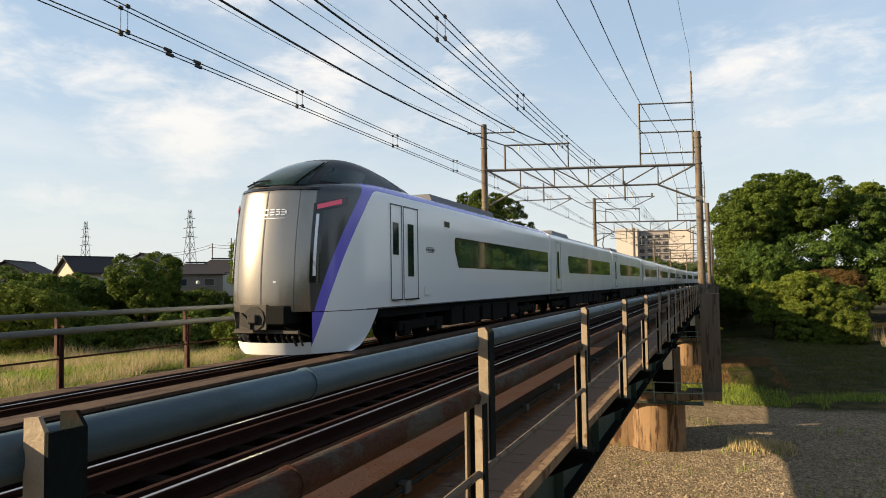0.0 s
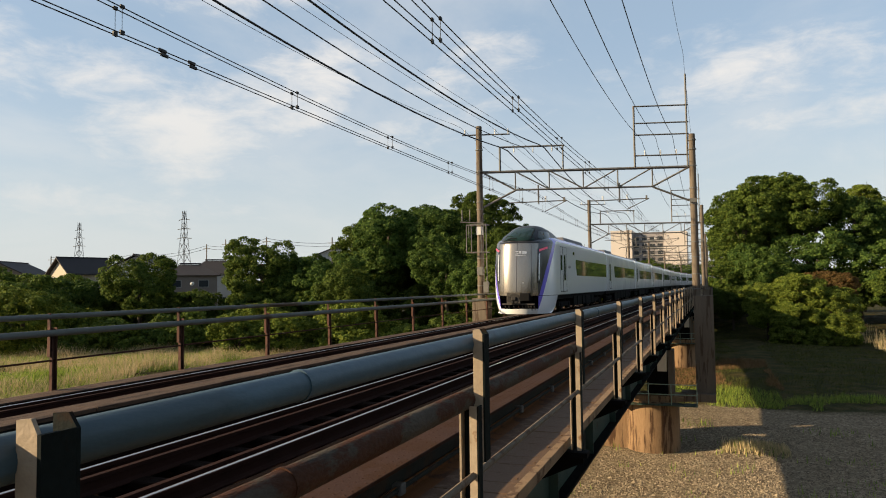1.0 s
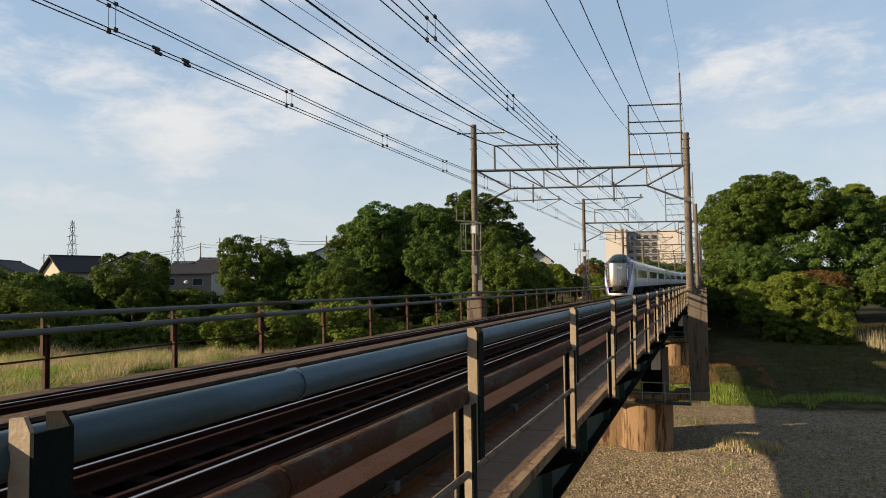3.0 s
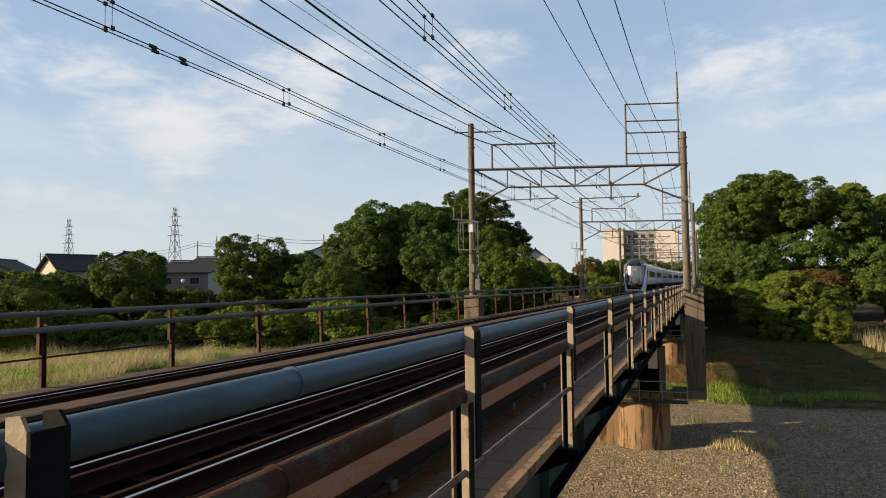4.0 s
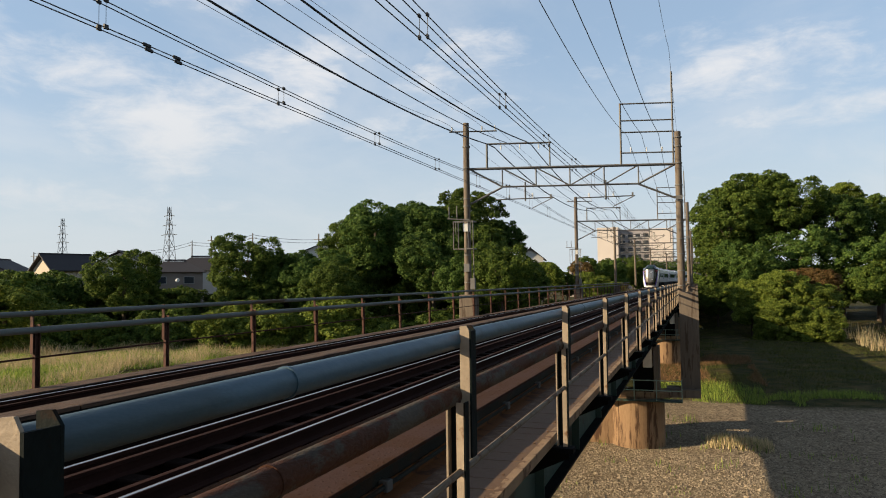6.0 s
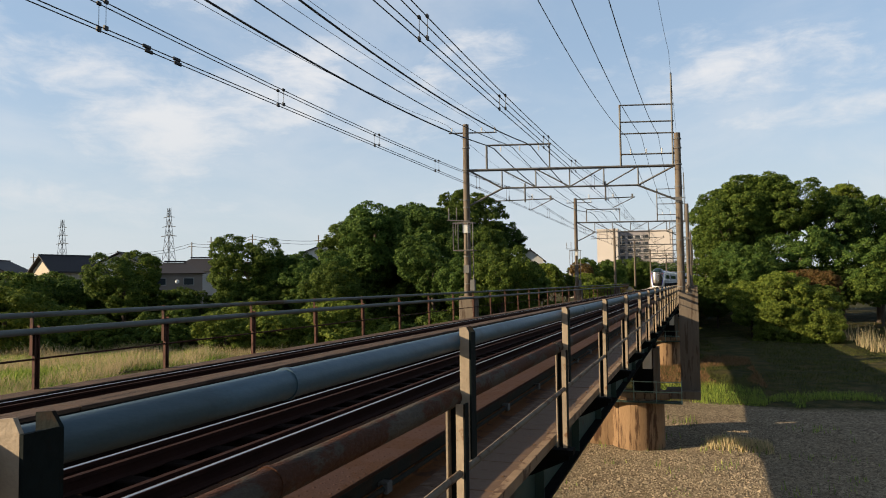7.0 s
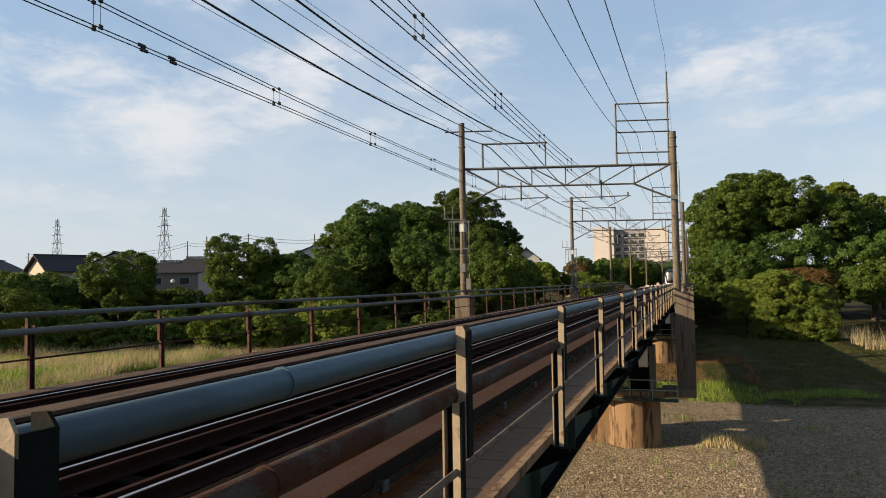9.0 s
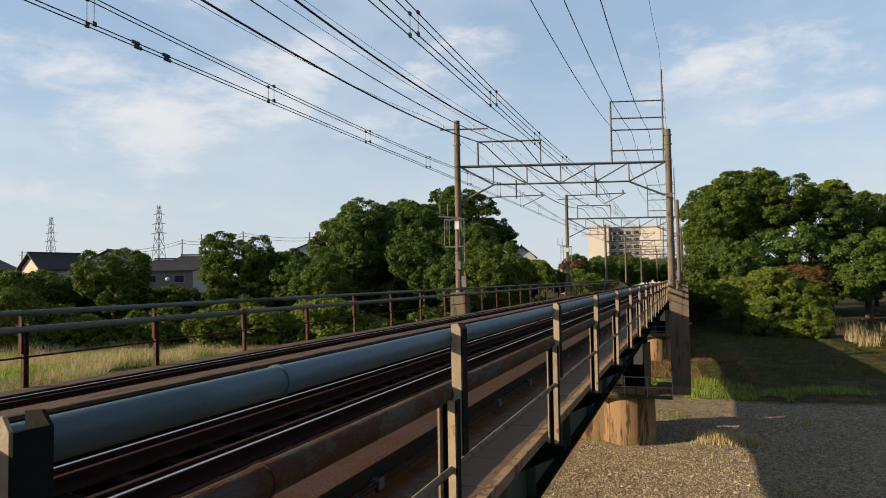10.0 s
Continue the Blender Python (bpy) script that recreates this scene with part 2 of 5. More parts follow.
def tube(bm, pts, r, sides=8, r_end=None, cap=True):
    """A round bar along pts, tapering to r_end."""
    pts = [Vector(p) for p in pts]
    rings = []
    for i, p in enumerate(pts):
        d = (pts[min(i + 1, len(pts) - 1)] - pts[max(i - 1, 0)]).normalized()
        a = d.cross(Vector((0, 0, 1)) if abs(d.z) < 0.95 else Vector((1, 0, 0))).normalized()
        c = a.cross(d)
        rr = r if r_end is None else r + (r_end - r) * i / (len(pts) - 1)
        rings.append([bm.verts.new(p + rr * (math.cos(2 * math.pi * k / sides) * a + math.sin(2 * math.pi * k / sides) * c)) for k in range(sides)])
    for u, w in zip(rings, rings[1:]):
        for k in range(sides):
            bm.faces.new((u[k], u[(k + 1) % sides], w[(k + 1) % sides], w[k]))
    if cap:
        bm.faces.new(rings[0][::-1]); bm.faces.new(rings[-1])
    return bm


def T(pts, r, sides=8, r_end=None):
    return tube(bmesh.new(), pts, r, sides, r_end)


def prism(bm, outline, axis, lo, hi):
    """A plate: outline in the two other axes, from lo to hi along axis."""
    def at(u, v, w):
        return {"x": (w, u, v), "y": (u, w, v), "z": (u, v, w)}[axis]
    a = [bm.verts.new(at(u, v, lo)) for u, v in outline]
    b = [bm.verts.new(at(u, v, hi)) for u, v in outline]
    n = len(outline)
    bm.faces.new(a[::-1]); bm.faces.new(b)
    for i in range(n):
        bm.faces.new((a[i], a[(i + 1) % n], b[(i + 1) % n], b[i]))
    return bm


# ---- the line: straight over the bridge, then a wide curve to the right ----
CURVE_Y, RADIUS = 150.0, 900.0


def line_at(s, off=0.0):
    """Place and heading (radians to the right) at s metres along the line, off metres beside the axis x = off."""
    if s <= CURVE_Y:
        return Vector((off, s, 0)), 0.0
    a = (s - CURVE_Y) / RADIUS
    return Vector((off * math.cos(a) + RADIUS * (1 - math.cos(a)), CURVE_Y + RADIUS * math.sin(a) - off * math.sin(a), 0)), a


def sweep(bm, outline, off, s0, s1, step=6.0, z=0.0, close=True):
    """An outline of (across, up) swept along the line."""
    stations = [s0] + ([CURVE_Y] if s0 < CURVE_Y < s1 else [])
    s = max(s0, CURVE_Y)
    while s + step < s1:
        s += step
        stations.append(s)
    stations.append(s1)
    stations = sorted(set(stations))
    rings = []
    for s in stations:
        rings.append([bm.verts.new(line_at(s, off + u)[0] + Vector((0, 0, z + v))) for u, v in outline])
    n = len(outline)
    for u, w in zip(rings, rings[1:]):
        for k in range(n if close else n - 1):
            bm.faces.new((u[k], u[(k + 1) % n], w[(k + 1) % n], w[k]))
    if close:
        bm.faces.new(rings[0][::-1]); bm.faces.new(rings[-1])
    return bm


def rect(x0, x1, z0, z1):
    return [(x0, z0), (x1, z0), (x1, z1), (x0, z1)]


NEAR_X, FAR_X = -4.6, -8.42      # track centres
HR_X, FHR_X = -1.3, -11.3        # handrails
BRIDGE_0, BRIDGE_1 = -7.0, 128.0
GROUND = -7.1


def pier_y(k):
    return 38.0 * k + 1.0


# ---- the tracks ----
def build_track(name, cx, label):
    track = thing(name, label, "railway track", kind="structure")
    prof = [(-0.061, -0.153), (0.061, -0.153), (0.061, -0.142), (0.010, -0.12), (0.010, -0.045), (0.033, -0.035), (0.033, -0.004), (-0.033, -0.004), (-0.033, -0.035), (-0.010, -0.045), (-0.010, -0.12), (-0.061, -0.142)]
    for o in (-0.566, 0.566):
        r = part("rail", sweep(bmesh.new(), prof, cx + o, BRIDGE_0, 420), M["rail_side"], track, "steel rail with rusty web")
        part("rail_head", sweep(bmesh.new(), [(-0.013, -0.004), (0.017, -0.004), (0.015, 0.0), (-0.011, 0.0)], cx + o, BRIDGE_0, 420), M["rail_head"], r, "polished running surface")
    for o in (-0.36, 0.36):
        part("guard_rail", sweep(bmesh.new(), [(u * 0.9, v - 0.015) for u, v in prof], cx + o, BRIDGE_0, BRIDGE_1), M["rail_side"], track)
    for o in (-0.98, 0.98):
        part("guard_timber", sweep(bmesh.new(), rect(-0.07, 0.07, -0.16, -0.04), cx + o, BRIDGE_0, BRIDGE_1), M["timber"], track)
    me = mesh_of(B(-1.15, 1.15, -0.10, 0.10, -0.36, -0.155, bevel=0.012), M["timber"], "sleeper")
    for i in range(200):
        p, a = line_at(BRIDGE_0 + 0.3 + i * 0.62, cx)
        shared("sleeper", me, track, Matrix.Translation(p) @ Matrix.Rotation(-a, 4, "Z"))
    return track


build_track("track_near", NEAR_X, "railway track with polished rails on dark timber sleepers")
build_track("track_far", FAR_X, "railway track with polished rails on dark timber sleepers")


# ---- the bridge deck, girders and walkways ----
def girder(name, x, side, label, top=0.205):
    """A riveted plate girder whose top flange stands above the walkway beside it."""
    g = thing(name, label, "bridge girder", kind="structure")
    for y0, y1 in ((BRIDGE_0, pier_y(1) - 0.15), (pier_y(1) + 0.15, pier_y(2) - 0.15), (pier_y(2) + 0.15, pier_y(3) - 0.15), (pier_y(3) + 0.15, BRIDGE_1)):
        part("web", B(x - 0.012, x + 0.012, y0, y1, -1.72, -0.12 if side > 0 else -0.50), M["girder"], g)
        part("upper_web", B(x - 0.014, x + 0.014, y0, y1, -0.12 if side > 0 else -0.50, top - 0.03), M["web_dirty"], g, "soot-stained upper web")
        part("bottom_flange", B(x - 0.19, x + 0.19, y0, y1, -1.77, -1.72), M["shaded_steel"], g)
        part("top_flange", B(x - 0.165, x + 0.165, y0, y1, top - 0.03, top, bevel=0.004), M["rust"], g, "rust-brown riveted top flange")
    me = mesh_of(B(-0.14, 0.0, -0.008, 0.008, -1.72, -0.55), M["girder"], "stiffener")
    for i in range(40):
        y = 3.93 - 3.33 * 3 + i * 3.33
        if BRIDGE_0 < y < BRIDGE_1 - 0.5 and all(abs(y - pier_y(k)) > 0.3 for k in (1, 2, 3)):
            shared("stiffener", me, g, Matrix.Translation((x + (0.152 if side > 0 else -0.012), y, 0)))
    if side > 0:
        bm = bmesh.new()
        for i in range(300):
            for dx in (-0.13, -0.05, 0.05, 0.13):
                c = Vector((x + dx, 0.6 + 0.1 * i, 0.205))
                top = bm.verts.new(c + Vector((0, 0, 0.005)))
                ring = [bm.verts.new(c + Vector((0.013 * math.cos(k * math.pi / 3), 0.013 * math.sin(k * math.pi / 3), 0))) for k in range(6)]
                for k in range(6):
                    bm.faces.new((ring[k], ring[(k + 1) % 6], top))
        tagged(part("rivets", bm, M["rust"], g), kind="stuff")
        part("conduit", T([(x + 0.06, BRIDGE_0, -0.03), (x + 0.06, 100.0, -0.03)], 0.022, 8), M["web_dirty"], g)
        clip = mesh_of(B(0.014, 0.10, -0.05, 0.05, -0.07, 0.02, bevel=0.008), M["galv"], "conduit_clip")
        for i in range(40):
            shared("conduit_clip", clip, g, Matrix.Translation((x, 1.4 + 1.85 * i, 0)))
    return g


girder("girder_near", -2.39, 1, "green plate girder with a rust-brown riveted top flange")
girder("girder_far", -10.30, -1, "green plate girder with a rust-brown top flange", -0.33)
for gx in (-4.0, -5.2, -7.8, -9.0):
    tagged(part("stringer", B(gx - 0.12, gx + 0.12, BRIDGE_0, BRIDGE_1, -1.2, -0.37), M["shaded_steel"]), "steel stringer beam under the rails, darkened for shade", "stringer", "stringers under the tracks", "structure")
# added plate closing the open deck, so the bridge casts a solid shadow
tagged(part("deck_plate", B(-10.25, -2.45, BRIDGE_0, BRIDGE_1, -0.50, -0.44), M["shaded_steel"]), "dark plate added below the sleepers to block light", "bridge deck", kind="structure")


def walkways():
    w = thing("walkway_near", "worn brown plank walkway outside the girder", "walkway", kind="structure")
    me = [mesh_of(B(-0.34, 0.34, 0.003, 0.292, -0.045, 0.0, bevel=0.004), M["walkway"], "plank") for _ in range(1)][0]
    rng = random.Random(5)
    for i in range(300):
        shared("plank", me, w, Matrix.Translation((-1.80 + rng.uniform(-0.006, 0.006), 0.9 + 0.295 * i, -0.055 + rng.uniform(-0.004, 0.004))))
    part("far_planks", B(-2.14, -1.46, 89.4, BRIDGE_1, -0.10, -0.055), M["walkway"], w)
    part("near_planks", B(-2.14, -1.46, BRIDGE_0, 0.9, -0.10, -0.055), M["walkway"], w)
    part("edge_angle", sweep(bmesh.new(), [(0, -0.13), (0.014, -0.13), (0.014, -0.035), (-0.06, -0.035), (-0.06, -0.048), (0, -0.048)], -1.445, BRIDGE_0, BRIDGE_1), M["edge_board"], w, "edge angle coloured pale for the sunlit strip")
    bolt = mesh_of(B(-0.012, 0.012, -0.012, 0.012, 0.0, 0.012, bevel=0.003), M["walkway"], "bolt")
    for i in range(90):
        shared("bolt", bolt, w, Matrix.Translation((-1.56 + 0.02 * (i % 2), 1.0 + 0.59 * i + rng.uniform(-0.06, 0.06), -0.054)))
    part("inner_angle", sweep(bmesh.new(), [(0, -0.10), (0.20, -0.10), (0.20, -0.085), (0.016, -0.085), (0.016, 0.0), (0, 0.0)], -2.345, BRIDGE_0, BRIDGE_1), M["orange"], w, "orange rusted angle bar")
    m = thing("walkway_middle", "weathered brown plank walkway between the tracks", "walkway", kind="structure")
    me = mesh_of(B(-0.22, 0.22, 0.006, 3.30, 0.0, 0.05, bevel=0.006), M["plank"], "plank")
    y = BRIDGE_0
    i = 0
    while y < BRIDGE_1 - 3:
        shared("plank", me, m, Matrix.Translation((-6.84 + 0.01 * (i % 3 - 1), y, 0.16)))
        y += 3.306
        i += 1
    part("support", B(-7.00, -6.56, BRIDGE_0, BRIDGE_1, -0.44, 0.155), M["shaded_steel"], m)
    f = thing("walkway_far", "brown rusted walkway below the far handrail", "walkway", kind="structure")
    me = mesh_of(B(-0.42, 0.42, 0.006, 3.30, -0.05, 0.0, bevel=0.006), M["plank"], "deck_panel")
    y = BRIDGE_0
    while y < BRIDGE_1 - 3:
        shared("deck_panel", me, f, Matrix.Translation((-10.86, y, -0.26)))
        y += 3.306


walkways()

POST_STEP = 3.33


def near_handrail():
    h = thing("handrail_near", "steel handrail posts carrying a grey pipe and a rusty pipe", "handrail", kind="structure")
    ys = [1.04] + [3.95 + POST_STEP * i for i in range(37)]
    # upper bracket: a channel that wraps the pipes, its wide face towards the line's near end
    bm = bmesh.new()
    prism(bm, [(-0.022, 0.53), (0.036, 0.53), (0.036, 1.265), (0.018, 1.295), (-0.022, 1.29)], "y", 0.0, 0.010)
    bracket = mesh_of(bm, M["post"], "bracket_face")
    # side and rear plates take the darker copy that carries the shade
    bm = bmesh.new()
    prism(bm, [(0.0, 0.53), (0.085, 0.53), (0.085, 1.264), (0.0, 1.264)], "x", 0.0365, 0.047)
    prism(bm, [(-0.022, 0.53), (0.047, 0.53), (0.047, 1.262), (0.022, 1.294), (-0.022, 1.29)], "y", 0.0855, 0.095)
    cheek = mesh_of(bm, M["post_shade"], "bracket_cheek")
    bm = bmesh.new()
    box(bm, -0.020, 0.024, -0.09, -0.08, -0.12, 0.86)
    stanchion = mesh_of(bm, M["post"], "stanchion")
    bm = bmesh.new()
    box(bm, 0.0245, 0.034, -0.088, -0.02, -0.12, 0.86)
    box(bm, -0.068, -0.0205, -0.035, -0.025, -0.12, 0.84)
    web = mesh_of(bm, M["post_shade"], "stanchion_web")
    bm = bmesh.new()
    box(bm, -0.082, -0.070, -0.09, -0.02, -0.12, 0.84)
    stanchion2 = mesh_of(bm, M["post"], "inner_angle_bar")
    # knee brackets carry the walkway's shade in their near-black colour
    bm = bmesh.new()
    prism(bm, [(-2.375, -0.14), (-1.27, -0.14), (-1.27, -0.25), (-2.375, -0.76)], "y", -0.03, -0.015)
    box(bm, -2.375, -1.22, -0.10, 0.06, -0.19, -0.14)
    knee = mesh_of(bm, M["shaded_steel"], "knee_bracket")
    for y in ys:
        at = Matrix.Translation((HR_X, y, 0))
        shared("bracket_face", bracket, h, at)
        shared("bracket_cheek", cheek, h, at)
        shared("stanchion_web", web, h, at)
        shared("stanchion", stanchion, h, at)
        shared("inner_angle_bar", stanchion2, h, at)
        shared("knee_bracket", knee, h, Matrix.Translation((0, y, 0)))
    for z, r, m, lab, gap in ((1.206, 0.0525, "pipe", "thick grey painted pipe", 1.6), (0.885, 0.058, "pipe_rusty", "thick rusty pipe", 1.5)):
        x = HR_X - 0.068
        p = part("pipe", T([(x, BRIDGE_0, z), (x, BRIDGE_1, z)], r, 20), M[m], h, lab, True)
        y = 0.55 + gap
        while y < 60:
            part("sleeve", T([(x, y, z), (x, y + 0.02, z)], r + 0.005, 20), M[m], p)
            y += 2 * POST_STEP if z > 1 else 1.5 * POST_STEP
    # lower rail, in lengths from post to post
    for a, c in zip(ys, ys[1:]):
        part("lower_rail", T([(HR_X, a - 0.11, 0.47), (HR_X, c - 0.11, 0.47)], 0.021, 8), M["rail_brown"], h)


near_handrail()


def far_handrail():
    h = thing("handrail_far", "rusty post handrail with two grey pipes on the far side", "handrail", kind="structure")
    bm = bmesh.new()
    box(bm, -0.035, 0.035, -0.10, -0.085, 0.35, 1.14)
    box(bm, -0.035, -0.02, -0.085, -0.03, 0.35, 1.14)
    upper = mesh_of(bm, M["post_rust"], "upper_post")
    bm = bmesh.new()
    box(bm, -0.035, 0.035, 0.045, 0.060, -0.32, 0.88)
    box(bm, -0.035, -0.02, 0.060, 0.105, -0.32, 0.88)
    box(bm, -0.035, 0.03, -0.045, -0.030, -0.32, 0.88)
    box(bm, -0.035, -0.02, -0.030, 0.045, -0.32, 0.86)
    lower = mesh_of(bm, M["post_rust"], "post")
    ys = [9.60 + POST_STEP * i for i in range(-5, 36)]
    for y in ys:
        at = Matrix.Translation((FHR_X, y, 0))
        shared("upper_post", upper, h, at)
        shared("post", lower, h, at)
    for z, r, o in ((1.08, 0.05, 0.0), (0.78, 0.062, 0.02)):
        part("pipe", T([(FHR_X + o, BRIDGE_0, z), (FHR_X + o, BRIDGE_1, z)], r, 14), M["rail_pipe"], h, "grey painted pipe", True)
    for a, c in zip(ys, ys[1:]):
        part("lower_rail", T([(FHR_X, a, 0.28), (FHR_X, c, 0.28)], 0.02, 6), M["rust"], h)


far_handrail()


# ---- piers ----
def build_pier(k):
    yc = pier_y(k)
    p = thing("bridge_pier", "weathered concrete bridge pier with rust streaks", "bridge pier", pose(0, yc, 0), "piers of the bridge", "structure")
    for x in (-3.15, -9.7):
        bm = bmesh.new()
        ring = [(x + 1.36 * math.cos(a), 1.36 * math.sin(a)) for a in np.linspace(0, 2 * math.pi, 41)[:-1]]
        prism(bm, ring, "z", GROUND - 0.6, -4.55)
        part("shaft", bm, M["pier"], p, "round rust-streaked concrete shaft", True)
    part("wall", B(-9.0, -4.0, -0.5, 0.5, GROUND - 0.6, -4.55), M["pier"], p)
    part("cap", B(-11.5, -1.45, -0.8, 0.8, -4.55, -4.25, bevel=0.04), M["pier"], p)
    # columns and bearings are coloured near-black for the deck's shade
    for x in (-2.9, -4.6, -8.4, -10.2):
        part("column", B(x - 0.45, x + 0.45, -0.5, 0.5, -4.25, -1.36, bevel=0.03), M["shaded_steel"], p)
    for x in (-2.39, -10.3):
        part("bearing", B(x - 0.25, x + 0.25, -0.6, 0.6, -1.92, -1.775), M["shaded_steel"], p)
        part("bearing_column", B(x - 0.4, x + 0.06, -0.62, 0.62, -4.25, -3.0), M["shaded_steel"], p)
        part("bearing_block", B(x - 0.4, x + 0.06, -0.7, 0.7, -3.0, -1.92), M["block_pale"], p, "concrete bearing block coloured pale as if sunlit")
        part("bearing_post", B(x + 0.12, x + 0.4, -0.6, 0.6, -4.25, -1.92), M["concrete"], p)
    # mast pedestals, one each side
    bm = bmesh.new()
    prism(bm, [(-0.95, -4.2), (0.02, -4.35), (0.02, 0.86), (-0.95, 0.86)], "y", 0.55, 1.6)
    part("pedestal", bm, M["concrete"], p, "concrete mast pedestal")
    part("pedestal", B(-12.25, -11.40, -2.4, -1.5, -4.3, 0.86, bevel=0.02), M["concrete"], p, "concrete mast pedestal")
    part("corbel", B(-1.7, 0.02, 0.0, 1.6, -4.6, -4.2), M["concrete"], p)
    part("corbel", B(-12.25, -10.9, -2.4, -0.5, -4.6, -4.2), M["concrete"], p)
    # inspection gangway with rails
    g = part("gangway", B(-5.2, -0.86, -1.55, -0.8, -4.63, -4.56), M["girder"], p, "green inspection gangway")
    for z in (-3.55, -4.05):
        part("gangway_rail", T([(-5.2, -1.52, z), (-0.88, -1.52, z), (-0.88, -0.85, z)], 0.025, 6), M["gangway"], g)
    for x in (-5.2, -4.2, -3.2, -2.1, -0.88):
        part("gangway_post", T([(x, -1.52, -4.56), (x, -1.52, -3.5)], 0.025, 6), M["gangway"], g)
    return p


for k in (1, 2, 3):
    build_pier(k)

# ---- catenary gantries ----
XL, XR, YL, YR = -11.85, -0.80, -2.0, 1.0     # relative to the pier's centre line


def gy(x):
    return YL + (YR - YL) * (x - XL) / (XR - XL)


def insulator(bm, p, h=0.32, r=0.05):
    x, y, z = p
    tube(bm, [(x, y, z), (x, y, z + 0.10)], 0.02, 6)
    for i in range(4):
        tube(bm, [(x, y, z + 0.08 + i * 0.055), (x, y, z + 0.115 + i * 0.055)], r, 8, r * 0.6)
    return bm


def bar(x0, z0, x1, z1, r=0.035, dy=0.0):
    return T([(x0, gy(x0) + dy, z0), (x1, gy(x1) + dy, z1)], r, 4)


def build_gantry(at):
    g = thing("catenary_gantry", "steel lattice gantry between two weathered concrete masts", "catenary gantry", at, "catenary gantries over the line")
    for x, y, top, lab in ((XL, YL, 10.35, "weathered concrete mast with equipment"), (XR, YR, 9.55, "weathered concrete mast")):
        m = part("mast", T([(x, y, 0.86), (x, y, 4.5), (x, y, top)], 0.20, 16, 0.165), M["concrete"], g, lab, True)
        zs = (1.2, 2.0, 2.9, 3.7, 4.6, 5.75, 6.6, 7.8, 8.7, 9.2) if x == XR else (1.5, 2.3, 3.0, 4.4, 5.7, 6.1, 7.8, 9.0)
        for z in zs:
            part("band", T([(x, y, z), (x, y, z + 0.06)], 0.212, 12), M["galv"], m)
    tc = part("top_chord", T([(XL, YL, 7.78), (XR, YR, 7.78)], 0.075, 4), M["galv"], g)
    part("bottom_chord", bar(-9.95, 6.76, -2.85, 6.76, 0.05), M["galv"], g)
    xs = [-9.95, -8.17, -6.4, -4.62, -2.85]
    for x in xs:
        part("vertical", bar(x, 6.76, x + 0.001, 7.78, 0.038), M["galv"], g)
    for a, b in zip(xs, xs[1:]):
        flip = a > -7
        part("diagonal", bar(a, 6.76 if flip else 7.78, b, 7.78 if flip else 6.76, 0.038), M["galv"], g)
    part("end_diagonal", bar(XL + 0.2, 7.75, -9.95, 6.76, 0.05), M["galv"], g)
    part("end_diagonal", bar(XR - 0.2, 7.75, -2.85, 6.76, 0.05), M["galv"], g)
    part("brace", bar(XL + 0.2, 5.85, -9.95, 6.74, 0.055), M["galv"], g)
    part("brace", bar(XR - 0.2, 5.95, -2.85, 6.74, 0.055), M["galv"], g)
    part("plate", B(-0.98, -0.62, YR - 0.23, YR - 0.18, 5.85, 6.05), M["galv"], g)
    # raised frame over the far track
    f = part("feeder_frame", bar(-10.75, 7.78, -10.75, 9.15, 0.06), M["galv"], g)
    part("post", bar(-7.43, 7.78, -7.43, 9.15, 0.04), M["galv"], f)
    part("beam", bar(-10.75, 9.15, -7.35, 9.15, 0.05), M["galv"], f)
    for x in (-10.0, -9.0, -8.0):
        part("insulator", insulator(bmesh.new(), (x, gy(x), 8.80)), M["insulator"], f)
    # tall frame beside the near mast
    f = part("tall_frame", bar(-3.72, 7.78, -3.72, 11.18, 0.055), M["galv"], g)
    part("post", bar(-1.04, 7.78, -1.04, 12.85, 0.05), M["galv"], f)
    for z in (11.15, 10.22, 9.58, 8.45):
        part("beam", bar(-3.75, z, -0.95, z, 0.04), M["galv"], f)
    for x in (-3.2, -2.4, -1.6):
        part("insulator", insulator(bmesh.new(), (x, gy(x), 8.46)), M["insulator"], f)
    # cross-arm on the far mast
    a = part("cross_arm", bar(-12.75, 9.88, -10.2, 9.88, 0.04), M["galv"], g)
    for x in (-12.6, -11.0, -10.3):
        part("insulator", insulator(bmesh.new(), (x, gy(x), 9.90)), M["insulator"], a)
    # drop posts, steady arms and their clamps
    for x, d in ((-8.75, 1), (-4.55, 1)):
        s = part("drop_post", bar(x, 5.95, x, 7.0, 0.045), M["galv"], g)
        part("arm", bar(x - 1.6, 6.05, x + 1.5, 6.12, 0.03), M["galv"], s)
        part("steady_arm", bar(x + 0.35, 5.55, x + 1.45, 6.1, 0.022), M["galv"], s)
        part("insulator", insulator(bmesh.new(), (x - 0.9, gy(x), 6.05), 0.3, 0.06), M["insulator"], s)
        part("insulator", insulator(bmesh.new(), (x + 0.4, gy(x), 6.08), 0.3, 0.06), M["insulator"], s)
        part("bracket_box", B(x + 1.36, x + 1.45, gy(x) - 0.04, gy(x) + 0.06, 6.02, 6.25), M["galv"], s)
    return g


